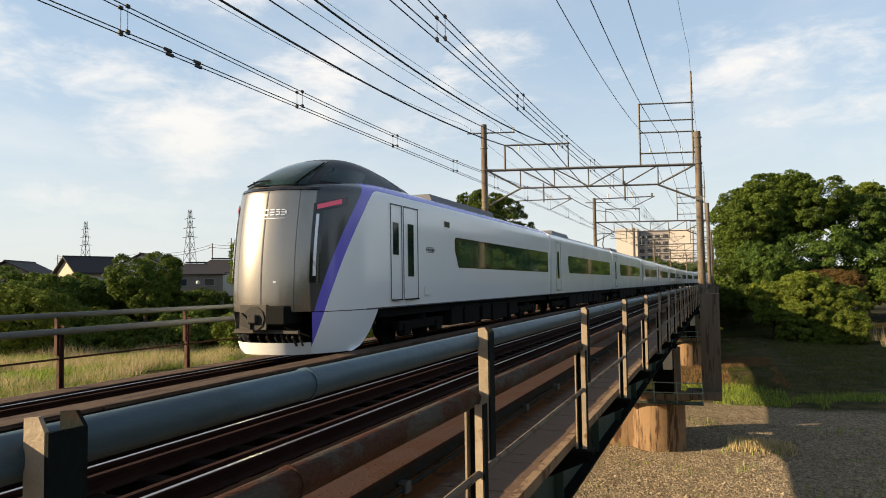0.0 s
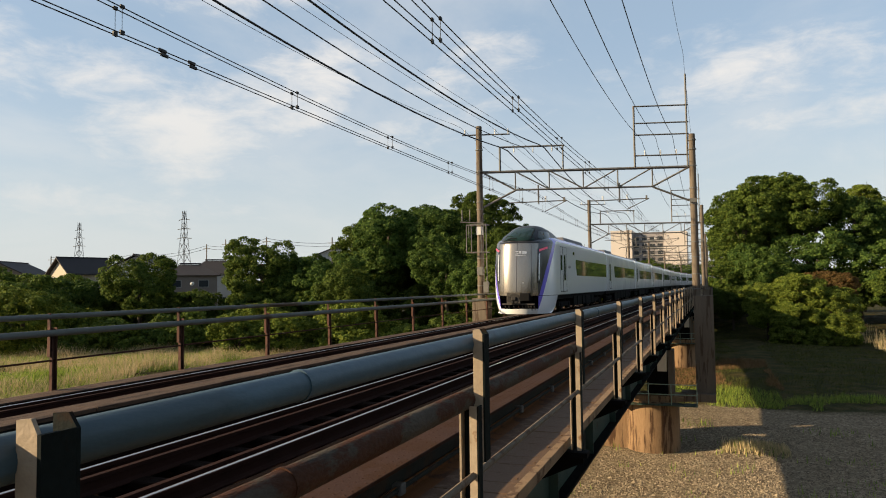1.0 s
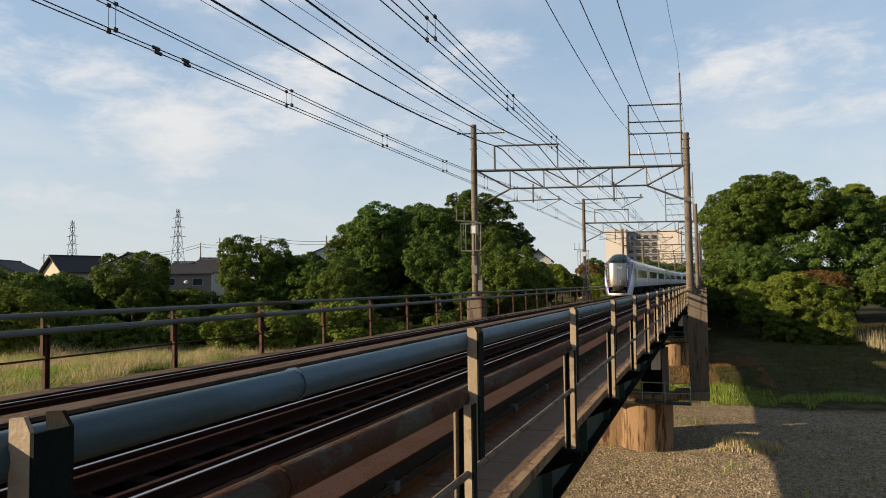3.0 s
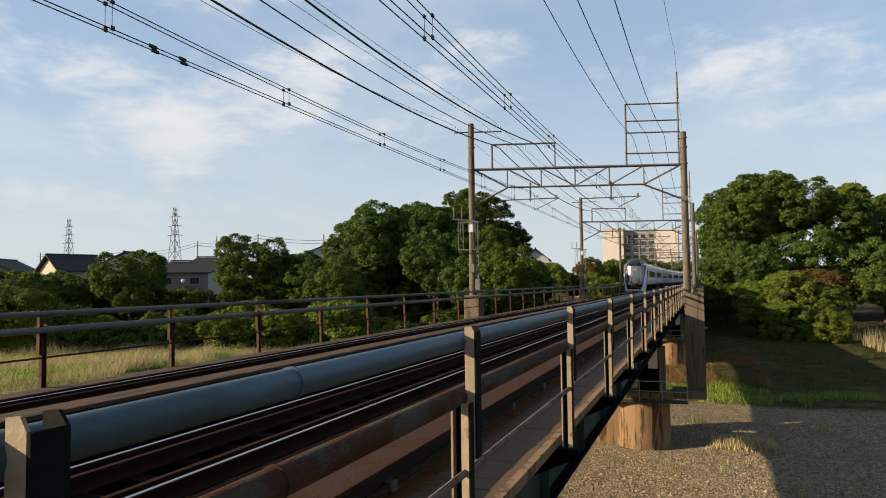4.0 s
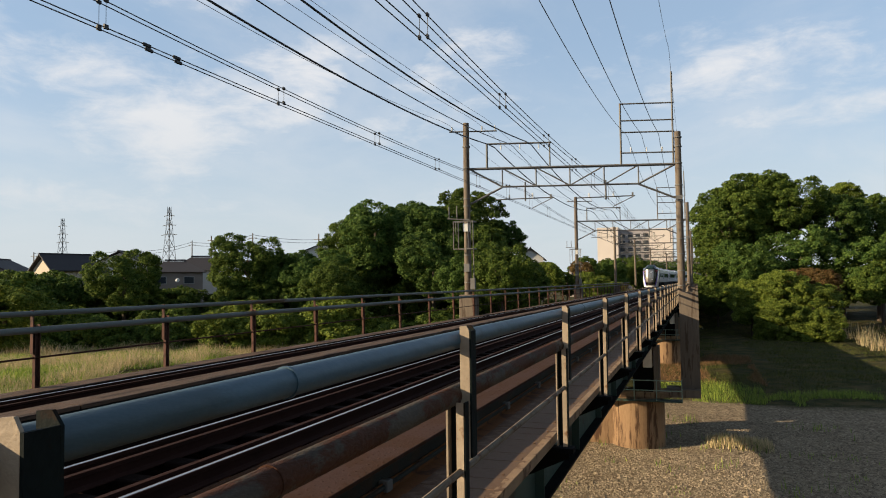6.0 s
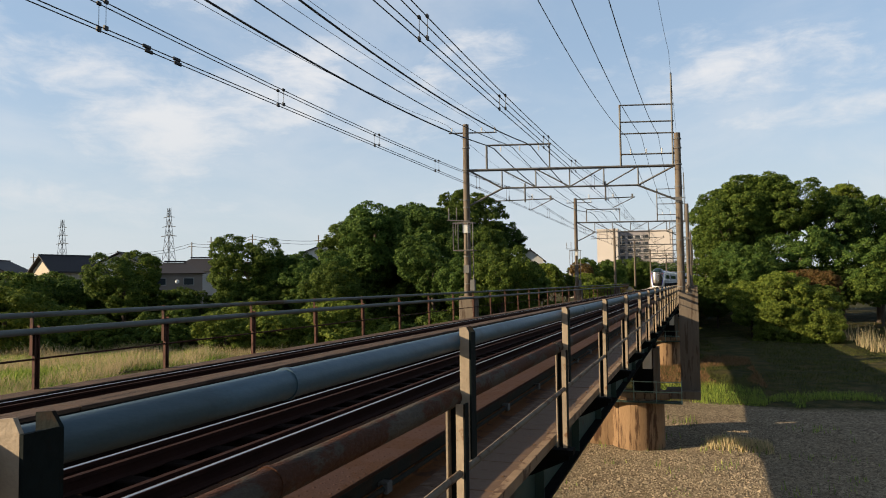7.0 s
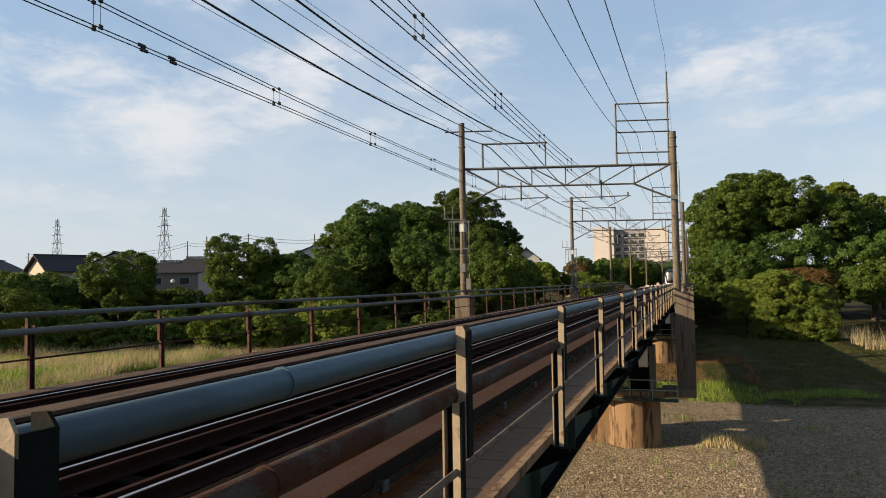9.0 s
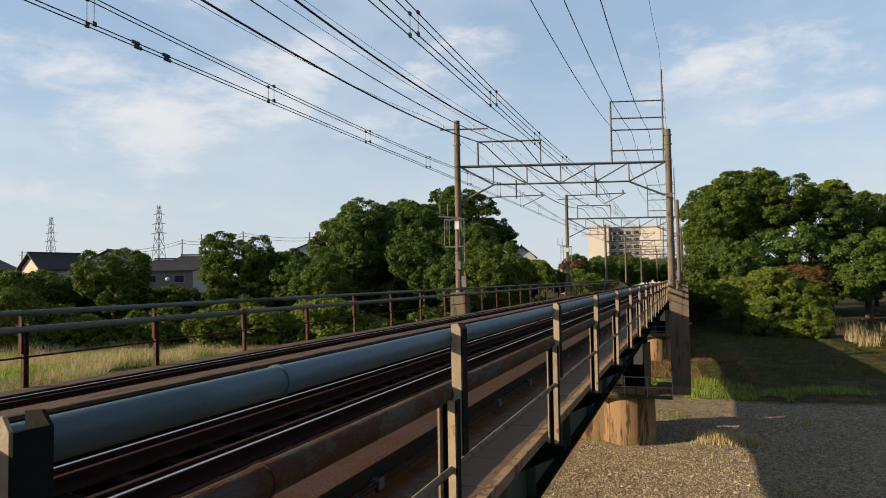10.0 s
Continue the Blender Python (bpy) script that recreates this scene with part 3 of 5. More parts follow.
def build_mast_cage(at):
    """Switch, boxes and a caged platform on the far mast of the first gantry."""
    c = thing("mast_switchgear", "caged switch platform with boxes clamped to the concrete mast", "switchgear", at)
    fr = bmesh.new()
    x0, x1, y0, y1 = XL - 0.62, XL + 0.50, YL - 0.55, YL + 0.05
    for z in (3.35, 4.85):
        tube(fr, [(x0, y0, z), (x1, y0, z), (x1, y1, z), (x0, y1, z), (x0, y0, z)], 0.03, 6)
    for x in (x0, x0 + 0.28, x1 - 0.28, x1):
        tube(fr, [(x, y0, 3.35), (x, y0, 4.85)], 0.025, 6)
    for x in (x0 + 0.14, x1 - 0.14):
        tube(fr, [(x, y0 - 0.01, 4.15), (x, y0 - 0.01, 4.8)], 0.02, 6)
    part("cage", fr, M["galv"], c)
    part("white_box", B(XL - 0.12, XL + 0.20, YL - 0.42, YL - 0.205, 4.3, 4.75, bevel=0.01), M["box_white"], c)
    part("lower_box", B(XL - 0.1, XL + 0.22, YL - 0.40, YL - 0.205, 2.1, 2.55, bevel=0.01), M["galv"], c)
    part("long_box", B(XL + 0.22, XL + 0.48, YL - 0.3, YL - 0.1, 1.15, 1.75, bevel=0.01), M["galv"], c)
    part("conduit", T([(XL + 0.42, YL - 0.25, 3.35), (XL + 0.42, YL - 0.25, 1.7)], 0.03, 6), M["galv"], c)
    for x in (-0.95, -0.50):
        bm = insulator(bmesh.new(), (XL + x, YL - 0.3, 5.05))
        tube(bm, [(XL + x, YL - 0.3, 5.3), (XL + x, YL - 0.3, 5.72)], 0.03, 6)
        part("switch_post", bm, M["galv"], c)
    part("switch_arm", T([(XL - 1.05, YL - 0.3, 5.05), (XL + 0.2, YL - 0.2, 4.95)], 0.035, 6), M["galv"], c)
    return c


gantry = build_gantry(pose(0, pier_y(1), 0))
build_mast_cage(pose(0, pier_y(1), 0))
copy_thing(gantry, pose(0, pier_y(2) - 0.5, 0))
build_mast_cage(pose(0, pier_y(2) - 0.5, 0))
for s in (113.5, 151.0, 189.0, 227.0, 265.0):
    p, a = line_at(s, 0.0)
    copy_thing(gantry, pose(p.x, p.y, -0.6, 0, 0, -math.degrees(a)))


# ---- overhead wires ----
def sag_z(y, low, high, mid=17.0, span=37.7):
    k = round((y - mid) / span)
    u = (y - mid - (k * span if y > 0 else 0)) / (span / 2)
    return low + (high - low) * u * u


def wire_pts(x, low, high, y0=-8.0, y1=260.0, lift=0.0):
    pts = []
    y = y0
    while y < y1:
        p, _ = line_at(y, x)
        pts.append((p.x, p.y, sag_z(y, low, high) - max(0.0, min(0.6, (y - 80) * 0.02))))
        y += 1.3 if y < 40 else 2.9 if y < 80 else 6.3
    return pts


def build_wires():
    for cx, label in ((-8.40, "far"), (-4.02, "near")):
        w = thing("catenary_wire", "twin contact wires hung by droppers from twin messenger wires", "overhead wire", group="catenary wires over the tracks")
        for o in (-0.07, 0.07):
            part("messenger_wire", T(wire_pts(cx + o, 5.76, 6.30), 0.010, 5), M["wire"], w)
            part("contact_wire", T(wire_pts(cx + o, 5.46, 5.50), 0.010, 5), M["wire"], w)
        if cx < -6:
            for y, o in ((9.05, 0.07), (9.25, -0.07), (9.75, 0.07), (9.95, -0.07)):
                part("splice", B(cx + o - 0.02, cx + o + 0.02, y - 0.09, y + 0.09, sag_z(y, 5.46, 5.50) - 0.03, sag_z(y, 5.46, 5.50) + 0.03, bevel=0.012), M["fitting"], w)
        y = 8.2 if cx < -6 else 10.4
        while y < 80:
            for o in (-0.07, 0.07):
                zt, zb = sag_z(y, 5.76, 6.30), sag_z(y, 5.46, 5.50)
                bm = T([(cx + o, y, zb), (cx + o, y, zt)], 0.006, 4)
                d = part("dropper", bm, M["galv"], w)
                part("clamp", B(cx + o - 0.022, cx + o + 0.022, y - 0.04, y + 0.04, zt - 0.02, zt + 0.04, bevel=0.01), M["fitting"], d)
                part("clip", B(cx + o - 0.015, cx + o + 0.015, y - 0.04, y + 0.04, zb - 0.02, zb + 0.05), M["fitting"], d)
            y += 4.9
    for x, low, high, r in ((-10.0, 7.80, 8.74, 0.030), (-9.0, 7.80, 8.74, 0.018), (-8.0, 7.74, 8.74, 0.028), (-12.6, 9.3, 10.2, 0.009), (-11.0, 9.75, 10.2, 0.009), (-10.3, 9.75, 10.2, 0.008),
                            (-3.08, 7.66, 8.72, 0.011), (-2.4, 7.68, 8.75, 0.012), (-1.6, 7.52, 8.75, 0.012), (-1.0, 10.9, 12.83, 0.008)):
        heavy = r > 0.015
        tagged(part("feeder_wire", T(wire_pts(x, low, high), r, 5), M["wire"]),
               "thick black feeder cable strung between the gantries" if heavy else "thin overhead line strung between the masts", "overhead wire", "feeder wires along the line")


build_wires()


# ---- ground ----
def smooth(a, b, v):
    t = min(1.0, max(0.0, (v - a) / (b - a)))
    return t * t * (3 - 2 * t)


def ground_z(x, y):
    z = GROUND
    z += 2.6 * smooth(-16, -42, x) + 2.2 * smooth(-55, -85, x)
    rise = smooth(116, 150, y)
    cxl = line_at(max(y, 0), -6.5)[0].x
    bank = 1.0 - smooth(9, 26, abs(x - cxl))
    z = z + rise * ((-1.0 - z) * bank + (max(z, -4.6) - z) * (1 - bank))
    z += 0.32 * math.exp(-((x - 1.6) / 1.9) ** 2 - ((y - 39.5) / 1.6) ** 2)
    z += 0.12 * noise.noise((x * 0.16, y * 0.16, 0.3)) + 0.05 * noise.noise((x * 0.7, y * 0.7, 2.0))
    return z


def build_ground():
    def axis(lo, hi, fine0, fine1, step):
        v = [fine0]
        while v[-1] < fine1:
            v.append(v[-1] + step)
        s = step
        while v[-1] < hi:
            s *= 1.25
            v.append(v[-1] + s)
        s = step
        while v[0] > lo:
            s *= 1.25
            v.insert(0, v[0] - s)
        return v
    xs, ys = axis(-2600, 2600, -95, 40, 1.1), axis(-400, 3600, 10, 160, 1.1)
    verts = [(x, y, ground_z(x, y)) for y in ys for x in xs]
    n = len(xs)
    faces = [(j * n + i, j * n + i + 1, (j + 1) * n + i + 1, (j + 1) * n + i) for j in range(len(ys) - 1) for i in range(n - 1)]
    me = bpy.data.meshes.new("ground")
    me.from_pydata(verts, [], faces)
    me.polygons.foreach_set("use_smooth", [True] * len(me.polygons))
    ob = new("ground", me)
    m = bpy.data.materials.new("river_ground")
    m.use_nodes = True
    nt = m.node_tree
    nn, l = nt.nodes, nt.links
    b = nn["Principled BSDF"]
    geo = nn.new("ShaderNodeNewGeometry")

    def nz(s, d=5.0, r=0.6):
        k = nn.new("ShaderNodeTexNoise")
        k.inputs["Scale"].default_value, k.inputs["Detail"].default_value, k.inputs["Roughness"].default_value = s, d, r
        l.new(geo.outputs["Position"], k.inputs["Vector"])
        return k.outputs["Fac"]

    def ramp(v, stops):
        k = nn.new("ShaderNodeValToRGB")
        e = k.color_ramp.elements
        e[0].position, e[0].color = stops[0][0], (*stops[0][1], 1)
        e[1].position, e[1].color = stops[-1][0], (*stops[-1][1], 1)
        for p, c in stops[1:-1]:
            q = e.new(p); q.color = (*c, 1)
        l.new(v, k.inputs[0])
        return k.outputs[0]

    def mth(op, a, c, clamp=False):
        k = nn.new("ShaderNodeMath"); k.operation = op; k.use_clamp = clamp
        for i, v in enumerate((a, c)):
            if isinstance(v, (int, float)):
                k.inputs[i].default_value = v
            else:
                l.new(v, k.inputs[i])
        return k.outputs[0]

    def mixc(f, a, c):
        k = nn.new("ShaderNodeMix"); k.data_type = "RGBA"
        l.new(f, k.inputs[0]); l.new(a, k.inputs[6]); l.new(c, k.inputs[7])
        return k.outputs[2]
    vor = nn.new("ShaderNodeTexVoronoi"); vor.inputs["Scale"].default_value = 9.0
    l.new(geo.outputs["Position"], vor.inputs["Vector"])
    stones = ramp(vor.outputs["Color"], [(0.1, (0.07, 0.052, 0.034)), (0.5, (0.20, 0.152, 0.10)), (0.9, (0.38, 0.31, 0.21))])
    sand = ramp(nz(0.5), [(0.35, (0.115, 0.083, 0.052)), (0.65, (0.20, 0.155, 0.10))])
    gravel = mixc(mth("MULTIPLY", nz(1.4, 3), 1.3, True), sand, stones)
    grass = ramp(nz(0.55, 6, 0.7), [(0.3, (0.016, 0.019, 0.006)), (0.45, (0.030, 0.032, 0.010)), (0.58, (0.060, 0.048, 0.017)), (0.72, (0.105, 0.070, 0.033))])
    sep = nn.new("ShaderNodeSeparateXYZ"); l.new(geo.outputs["Position"], sep.inputs[0])
    wob = mth("MULTIPLY", mth("SUBTRACT", nz(0.22, 5), 0.5), 7.0)
    edge = mth("MULTIPLY", mth("SUBTRACT", mth("ADD", sep.outputs[1], wob), 52.5), 0.6, True)
    side = mth("MULTIPLY", mth("SUBTRACT", -17.0, sep.outputs[0]), 0.3, True)
    tuft = mth("MULTIPLY", mth("SUBTRACT", nz(0.35, 7, 0.7), 0.63), 12.0, True)
    green = mth("MAXIMUM", mth("MAXIMUM", edge, side), tuft)
    l.new(mixc(green, gravel, grass), b.inputs["Base Color"])
    b.inputs["Roughness"].default_value = 0.95
    b.inputs["Specular IOR Level"].default_value = 0.08
    bp = nn.new("ShaderNodeBump"); bp.inputs["Strength"].default_value, bp.inputs["Distance"].default_value = 0.9, 0.06
    l.new(vor.outputs["Distance"], bp.inputs["Height"])
    l.new(bp.outputs[0], b.inputs["Normal"])
    me.materials.append(m)
    tagged(ob, "gravel river bed with grassy banks", "ground", kind="structure")


build_ground()


def gravel_stones(count=26000):
    rng = np.random.default_rng(8)
    x, y = rng.uniform(-5.5, 9.5, count), 26.5 + 19 * rng.random(count) ** 1.25
    keep = (x < 0.24 * y + 1.0)
    x, y = x[keep], y[keep]
    z = np.array([ground_z(a, b) for a, b in zip(x, y)])
    s = rng.uniform(0.022, 0.06, len(x)) * (1 + (rng.random(len(x)) > 0.96) * 1.2)
    base = np.array([(1, 0, 0), (0, 1, 0), (-1, 0, 0), (0, -1, 0), (0, 0, 0.7)], float)
    a = rng.random(len(x)) * 6.283
    v = base[None] * (s[:, None] * rng.uniform(0.6, 1.4, (len(x), 5)))[:, :, None]
    v = np.stack([v[:, :, 0] * np.cos(a)[:, None] - v[:, :, 1] * np.sin(a)[:, None], v[:, :, 0] * np.sin(a)[:, None] + v[:, :, 1] * np.cos(a)[:, None], v[:, :, 2]], 2)
    v += np.stack([x, y, z - 0.005], 1)[:, None, :]
    f = (np.arange(len(x)) * 5)[:, None, None] + np.array([(0, 1, 4), (1, 2, 4), (2, 3, 4), (3, 0, 4)])[None]
    me = bpy.data.meshes.new("gravel")
    me.from_pydata(v.reshape(-1, 3).tolist(), [], f.reshape(-1, 3).tolist())
    me.materials.append(mat("river_stone", (0.225, 0.178, 0.120), 0.9, var=0.15, scale=2, island=1.0, bump=0))
    tagged(new("gravel", me), "pale river gravel of small stones", "gravel", kind="stuff")


gravel_stones()
part_bed = part("ballast", sweep(bmesh.new(), [(-6.5, -1.2), (-4.2, -0.25), (4.2, -0.25), (6.5, -1.2)], -6.5, BRIDGE_1, 420), mat("ballast_stone", (0.085, 0.065, 0.052), 0.95, var=0.5, scale=2, fine=30, bump=0.8))
tagged(part_bed, "brown stone ballast under the tracks", "ballast", kind="structure")


# ---- leaves, grass ----
def leaf_mat(name, rgb, trans=0.35, var=0.5):
    m = bpy.data.materials.new(name)
    m.use_nodes = True
    nt = m.node_tree
    n, l = nt.nodes, nt.links
    b = n["Principled BSDF"]
    gi, oi = n.new("ShaderNodeNewGeometry"), n.new("ShaderNodeObjectInfo")
    a = n.new("ShaderNodeMath"); a.operation = "MULTIPLY_ADD"
    l.new(gi.outputs["Random Per Island"], a.inputs[0]); a.inputs[1].default_value, a.inputs[2].default_value = 2 * var, 1 - var
    o = n.new("ShaderNodeMath"); o.operation = "MULTIPLY_ADD"
    l.new(oi.outputs["Random"], o.inputs[0]); o.inputs[1].default_value, o.inputs[2].default_value = 0.3, 0.85
    p = n.new("ShaderNodeMath"); p.operation = "MULTIPLY"
    l.new(a.outputs[0], p.inputs[0]); l.new(o.outputs[0], p.inputs[1])
    s = n.new("ShaderNodeVectorMath"); s.operation = "SCALE"; s.inputs[0].default_value = rgb
    l.new(p.outputs[0], s.inputs["Scale"])
    hs = n.new("ShaderNodeHueSaturation")
    h = n.new("ShaderNodeMath"); h.operation = "MULTIPLY_ADD"
    l.new(gi.outputs["Random Per Island"], h.inputs[0]); h.inputs[1].default_value, h.inputs[2].default_value = -0.05, 0.525
    l.new(h.outputs[0], hs.inputs["Hue"]); l.new(s.outputs[0], hs.inputs["Color"])
    l.new(hs.outputs[0], b.inputs["Base Color"])
    b.inputs["Roughness"].default_value = 0.7
    b.inputs["Specular IOR Level"].default_value = 0.1
    tr = n.new("ShaderNodeBsdfTranslucent")
    l.new(hs.outputs[0], tr.inputs["Color"])
    mx = n.new("ShaderNodeMixShader"); mx.inputs[0].default_value = trans
    l.new(b.outputs[0], mx.inputs[1]); l.new(tr.outputs[0], mx.inputs[2])
    l.new(mx.outputs[0], n["Material Output"].inputs[0])
    return m


M["leaf"] = leaf_mat("leaf_green", (0.072, 0.108, 0.019))
M["leaf_dark"] = leaf_mat("leaf_dark_green", (0.062, 0.106, 0.022))
M["leaf_light"] = leaf_mat("leaf_light_green", (0.125, 0.165, 0.026))
M["leaf_autumn"] = leaf_mat("leaf_autumn", (0.135, 0.088, 0.030))
M["bark"] = mat("bark", (0.066, 0.051, 0.039), 0.9, var=0.4, scale=3, bump=0.6, stretch=(3, 3, 0.6))


def crown_mesh(name, seed, material, lobes=260, leaves=9000, leaf=0.062, low=-1.0):
    """A dense crown of about unit radius: a lumpy dome of many small clumps, each covered in leaves."""
    rng = np.random.default_rng(seed)
    # the large shape: a few broad boughs that overlap
    bd = rng.normal(size=(11, 3))
    bd /= np.linalg.norm(bd, axis=1, keepdims=True)
    bd[:, 2] = np.linspace(-0.85, 0.85, 11)
    bc = bd * (0.34 + 0.14 * rng.random((11, 1)))
    br = 0.40 + 0.14 * rng.random(11)
    k = rng.integers(0, 11, lobes * 5)
    d = rng.normal(size=(lobes * 5, 3))
    d /= np.linalg.norm(d, axis=1, keepdims=True)
    p = bc[k] + d * (br[k] * (0.86 + 0.16 * rng.random(len(k))))[:, None]
    gap = np.min(np.linalg.norm(p[:, None] - bc[None], axis=2) / br[None] + (np.arange(11)[None] == k[:, None]) * 9, axis=1)
    keep = (gap > 0.84) & (p[:, 2] > low)
    p, d = p[keep][:lobes], d[keep][:lobes]
    p /= max(1.0, 1.02 * np.quantile(np.linalg.norm(p, axis=1), 0.98))
    r = 0.065 + 0.085 * rng.random(len(p)) ** 1.5
    w = r ** 2
    pick = rng.choice(len(p), size=leaves, p=w / w.sum())
    o = rng.normal(size=(leaves, 3)) + d[pick] * 0.9 + np.array((0, 0, 0.35))
    o /= np.linalg.norm(o, axis=1, keepdims=True)
    pos = p[pick] + o * (r[pick] * (0.55 + 0.6 * rng.random(leaves)))[:, None] * np.array((1.15, 1.15, 0.85))
    deep = rng.random(leaves) < 0.16
    pos[deep] *= (0.55 + 0.35 * rng.random(deep.sum()))[:, None]
    nrm = o + 0.55 * rng.normal(size=(leaves, 3)) + np.array((0, 0, 0.3))
    nrm /= np.linalg.norm(nrm, axis=1, keepdims=True)
    t = np.cross(nrm, rng.normal(size=(leaves, 3)))
    t /= np.linalg.norm(t, axis=1, keepdims=True)
    b = np.cross(nrm, t)
    s = leaf * (0.6 + 0.8 * rng.random(leaves))[:, None]
    v = np.stack([pos - t * s, pos + t * s * 0.5 - b * s * 0.7, pos + t * s * 0.7 + b * s * 0.6], 1).reshape(-1, 3)
    me = bpy.data.meshes.new(name)
    f = np.arange(leaves * 3).reshape(-1, 3)
    me.from_pydata(v.tolist(), [], f.tolist())
    me.materials.append(material)
    return me


def trunk_mesh(seed):
    rng = random.Random(seed)
    bm = bmesh.new()
    tube(bm, [(0, 0, -1.9), (0.02, 0.01, -1.2), (0.0, 0.03, -0.5), (0.03, 0, 0.2)], 0.055, 8, 0.03)
    for i in range(7):
        a = i * 0.9 + rng.random()
        z = -1.0 + 0.12 * i
        e = 0.34 + 0.16 * rng.random()
        tube(bm, [(0, 0, z), (0.4 * e * math.cos(a), 0.4 * e * math.sin(a), z + 0.25), (e * math.cos(a), e * math.sin(a), z + 0.6)], 0.022, 6, 0.008)
    return mesh_of(bm, M["bark"], "trunk")


CROWNS = {}
for kind, mt in (("leaf", "leaf"), ("dark", "leaf_dark"), ("light", "leaf_light")):
    for sd in range(3):
        CROWNS[kind, sd] = crown_mesh("crown", 11 * sd + len(kind), M[mt], leaves=44000, leaf=0.026)
for sd in range(3):
    CROWNS["bush", sd] = crown_mesh("crown", 31 + sd, M["leaf"], leaves=18000, leaf=0.038)
    CROWNS["bushlight", sd] = crown_mesh("crown", 41 + sd, M["leaf_light"], leaves=18000, leaf=0.038)
CROWNS["autumn", 0] = crown_mesh("crown", 77, M["leaf_autumn"], leaves=20000, leaf=0.035)
TRUNKS = [trunk_mesh(i) for i in range(3)]
TREE_LABELS = {"bush": "dense green riverside bush", "bushlight": "light green riverside bush", "leaf": "broad green deciduous tree with a dense crown", "dark": "dark green tree with a dense rounded crown",
               "light": "light green leafy bush on the river bank", "autumn": "russet-leaved small tree among green trees"}
tree_no = 0


def tree(x, y, top, r, kind="leaf", rz=None, base=None, name="tree", label=None, group="trees along the river bank"):
    """A tree whose crown reaches the height top, with the horizontal radius r."""
    global tree_no
    tree_no += 1
    rng = random.Random(tree_no)
    base = ground_z(x, y) if base is None else base
    rz = rz or r * 0.9
    ob = thing(name, label or TREE_LABELS[kind], "bush" if name == "bush" else "tree", pose(x, y, top - rz * 0.97, 0, 0, rng.random() * 360), group)
    ob.scale = (r, r, rz)
    cr = shared("crown", CROWNS[kind, rng.randrange(3) if kind != "autumn" else 0], ob, Matrix.Identity(4))
    h = (top - rz * 0.97 - base) / rz
    tr = shared("trunk", TRUNKS[tree_no % 3], ob, Matrix.Diagonal((1, 1, max(0.4, (h + 0.15) / 1.9), 1)))
    return ob


# left of the line, beyond the field
for a in ((-66, 51, 4.4, 6.5, "leaf"), (-58, 46, 2.6, 4.5, "light"), (-60, 62, 6.0, 4.6, "leaf"), (-70, 60, 3.6, 5.0, "dark"), (-52.7, 75, 8.2, 5.2, "leaf"), (-48, 78, 6.2, 5.0, "dark"),
          (-40, 85, 12.9, 6.8, "dark"), (-46, 90, 11.6, 5.4, "leaf"), (-34, 86, 12.6, 6.4, "dark"), (-30, 95, 15.3, 5.8, "leaf"), (-25.5, 97, 10.5, 3.6, "dark"),
          (-19.5, 73, 6.0, 4.6, "leaf"), (-24, 76, 5.0, 4.2, "dark"), (-44, 76, 6.0, 5.0, "dark"), (-38, 70, 4.5, 4.5, "leaf"), (-78, 67, 4.0, 4.6, "leaf"), (-72, 72, 3.2, 4.0, "leaf"), (-44, 96, 11.0, 6.0, "leaf"), (-38, 97, 13.6, 6.0, "dark"), (-56, 88, 6.0, 5.0, "dark"), (-30, 80, 8.0, 5.0, "dark"), (-26, 88, 9.5, 4.6, "leaf")):
    tree(*a)
for i in range(40):
    rr = random.Random(300 + i)
    u = i / 39
    x, y = -66 + 52 * u + rr.uniform(-1.5, 1.5), 46 + 24 * u + rr.uniform(-2, 2)
    tree(x, y, min(ground_z(x, y) + rr.uniform(3.2, 5.8), 1.5 if -0.95 < x / y < -0.78 else 9), rr.uniform(2.8, 4.2), rr.choice(["bush", "bushlight", "bushlight"]), name="bush", label="dense green riverside bush", group="bushes behind the field")
for i in range(24):
    rr = random.Random(500 + i)
    u = i / 23
    x, y = -80 + 62 * u + rr.uniform(-2, 2), 60 + 30 * u + rr.uniform(-2, 2)
    top = ground_z(x, y) + rr.uniform(6.0, 8.0)
    if -0.95 < x / y < -0.78:
        top = 1.8
    elif x / y < -1.0:
        top = 2.8
    tree(x, y, top, rr.uniform(4.0, 5.4), "bush", label="dark green tree in the thicket", group="thicket behind the field")
for i in range(14):
    rr = random.Random(700 + i)
    x, y = -38 + 24 * i / 13 + rr.uniform(-0.6, 0.6), 118 + 16 * (i % 4) / 3
    tree(x, y, rr.uniform(3.6, 5.6) - 2.6 * smooth(-24, -15, x), rr.uniform(2.6, 3.6), rr.choice(["bush", "bushlight"]), name="bush", label="dense green bush at the end of the bridge", group="bushes beyond the bridge")
for i in range(14):
    rr = random.Random(820 + i)
    x, y = -54 + 32 * i / 13 + rr.uniform(-1, 1), 100 - 6 * (i % 3)
    tree(x, y, rr.uniform(3.5, 6.0), rr.uniform(3.6, 4.6), "bush", name="bush", label="dark green undergrowth below the tall trees", group="undergrowth below the tall trees")
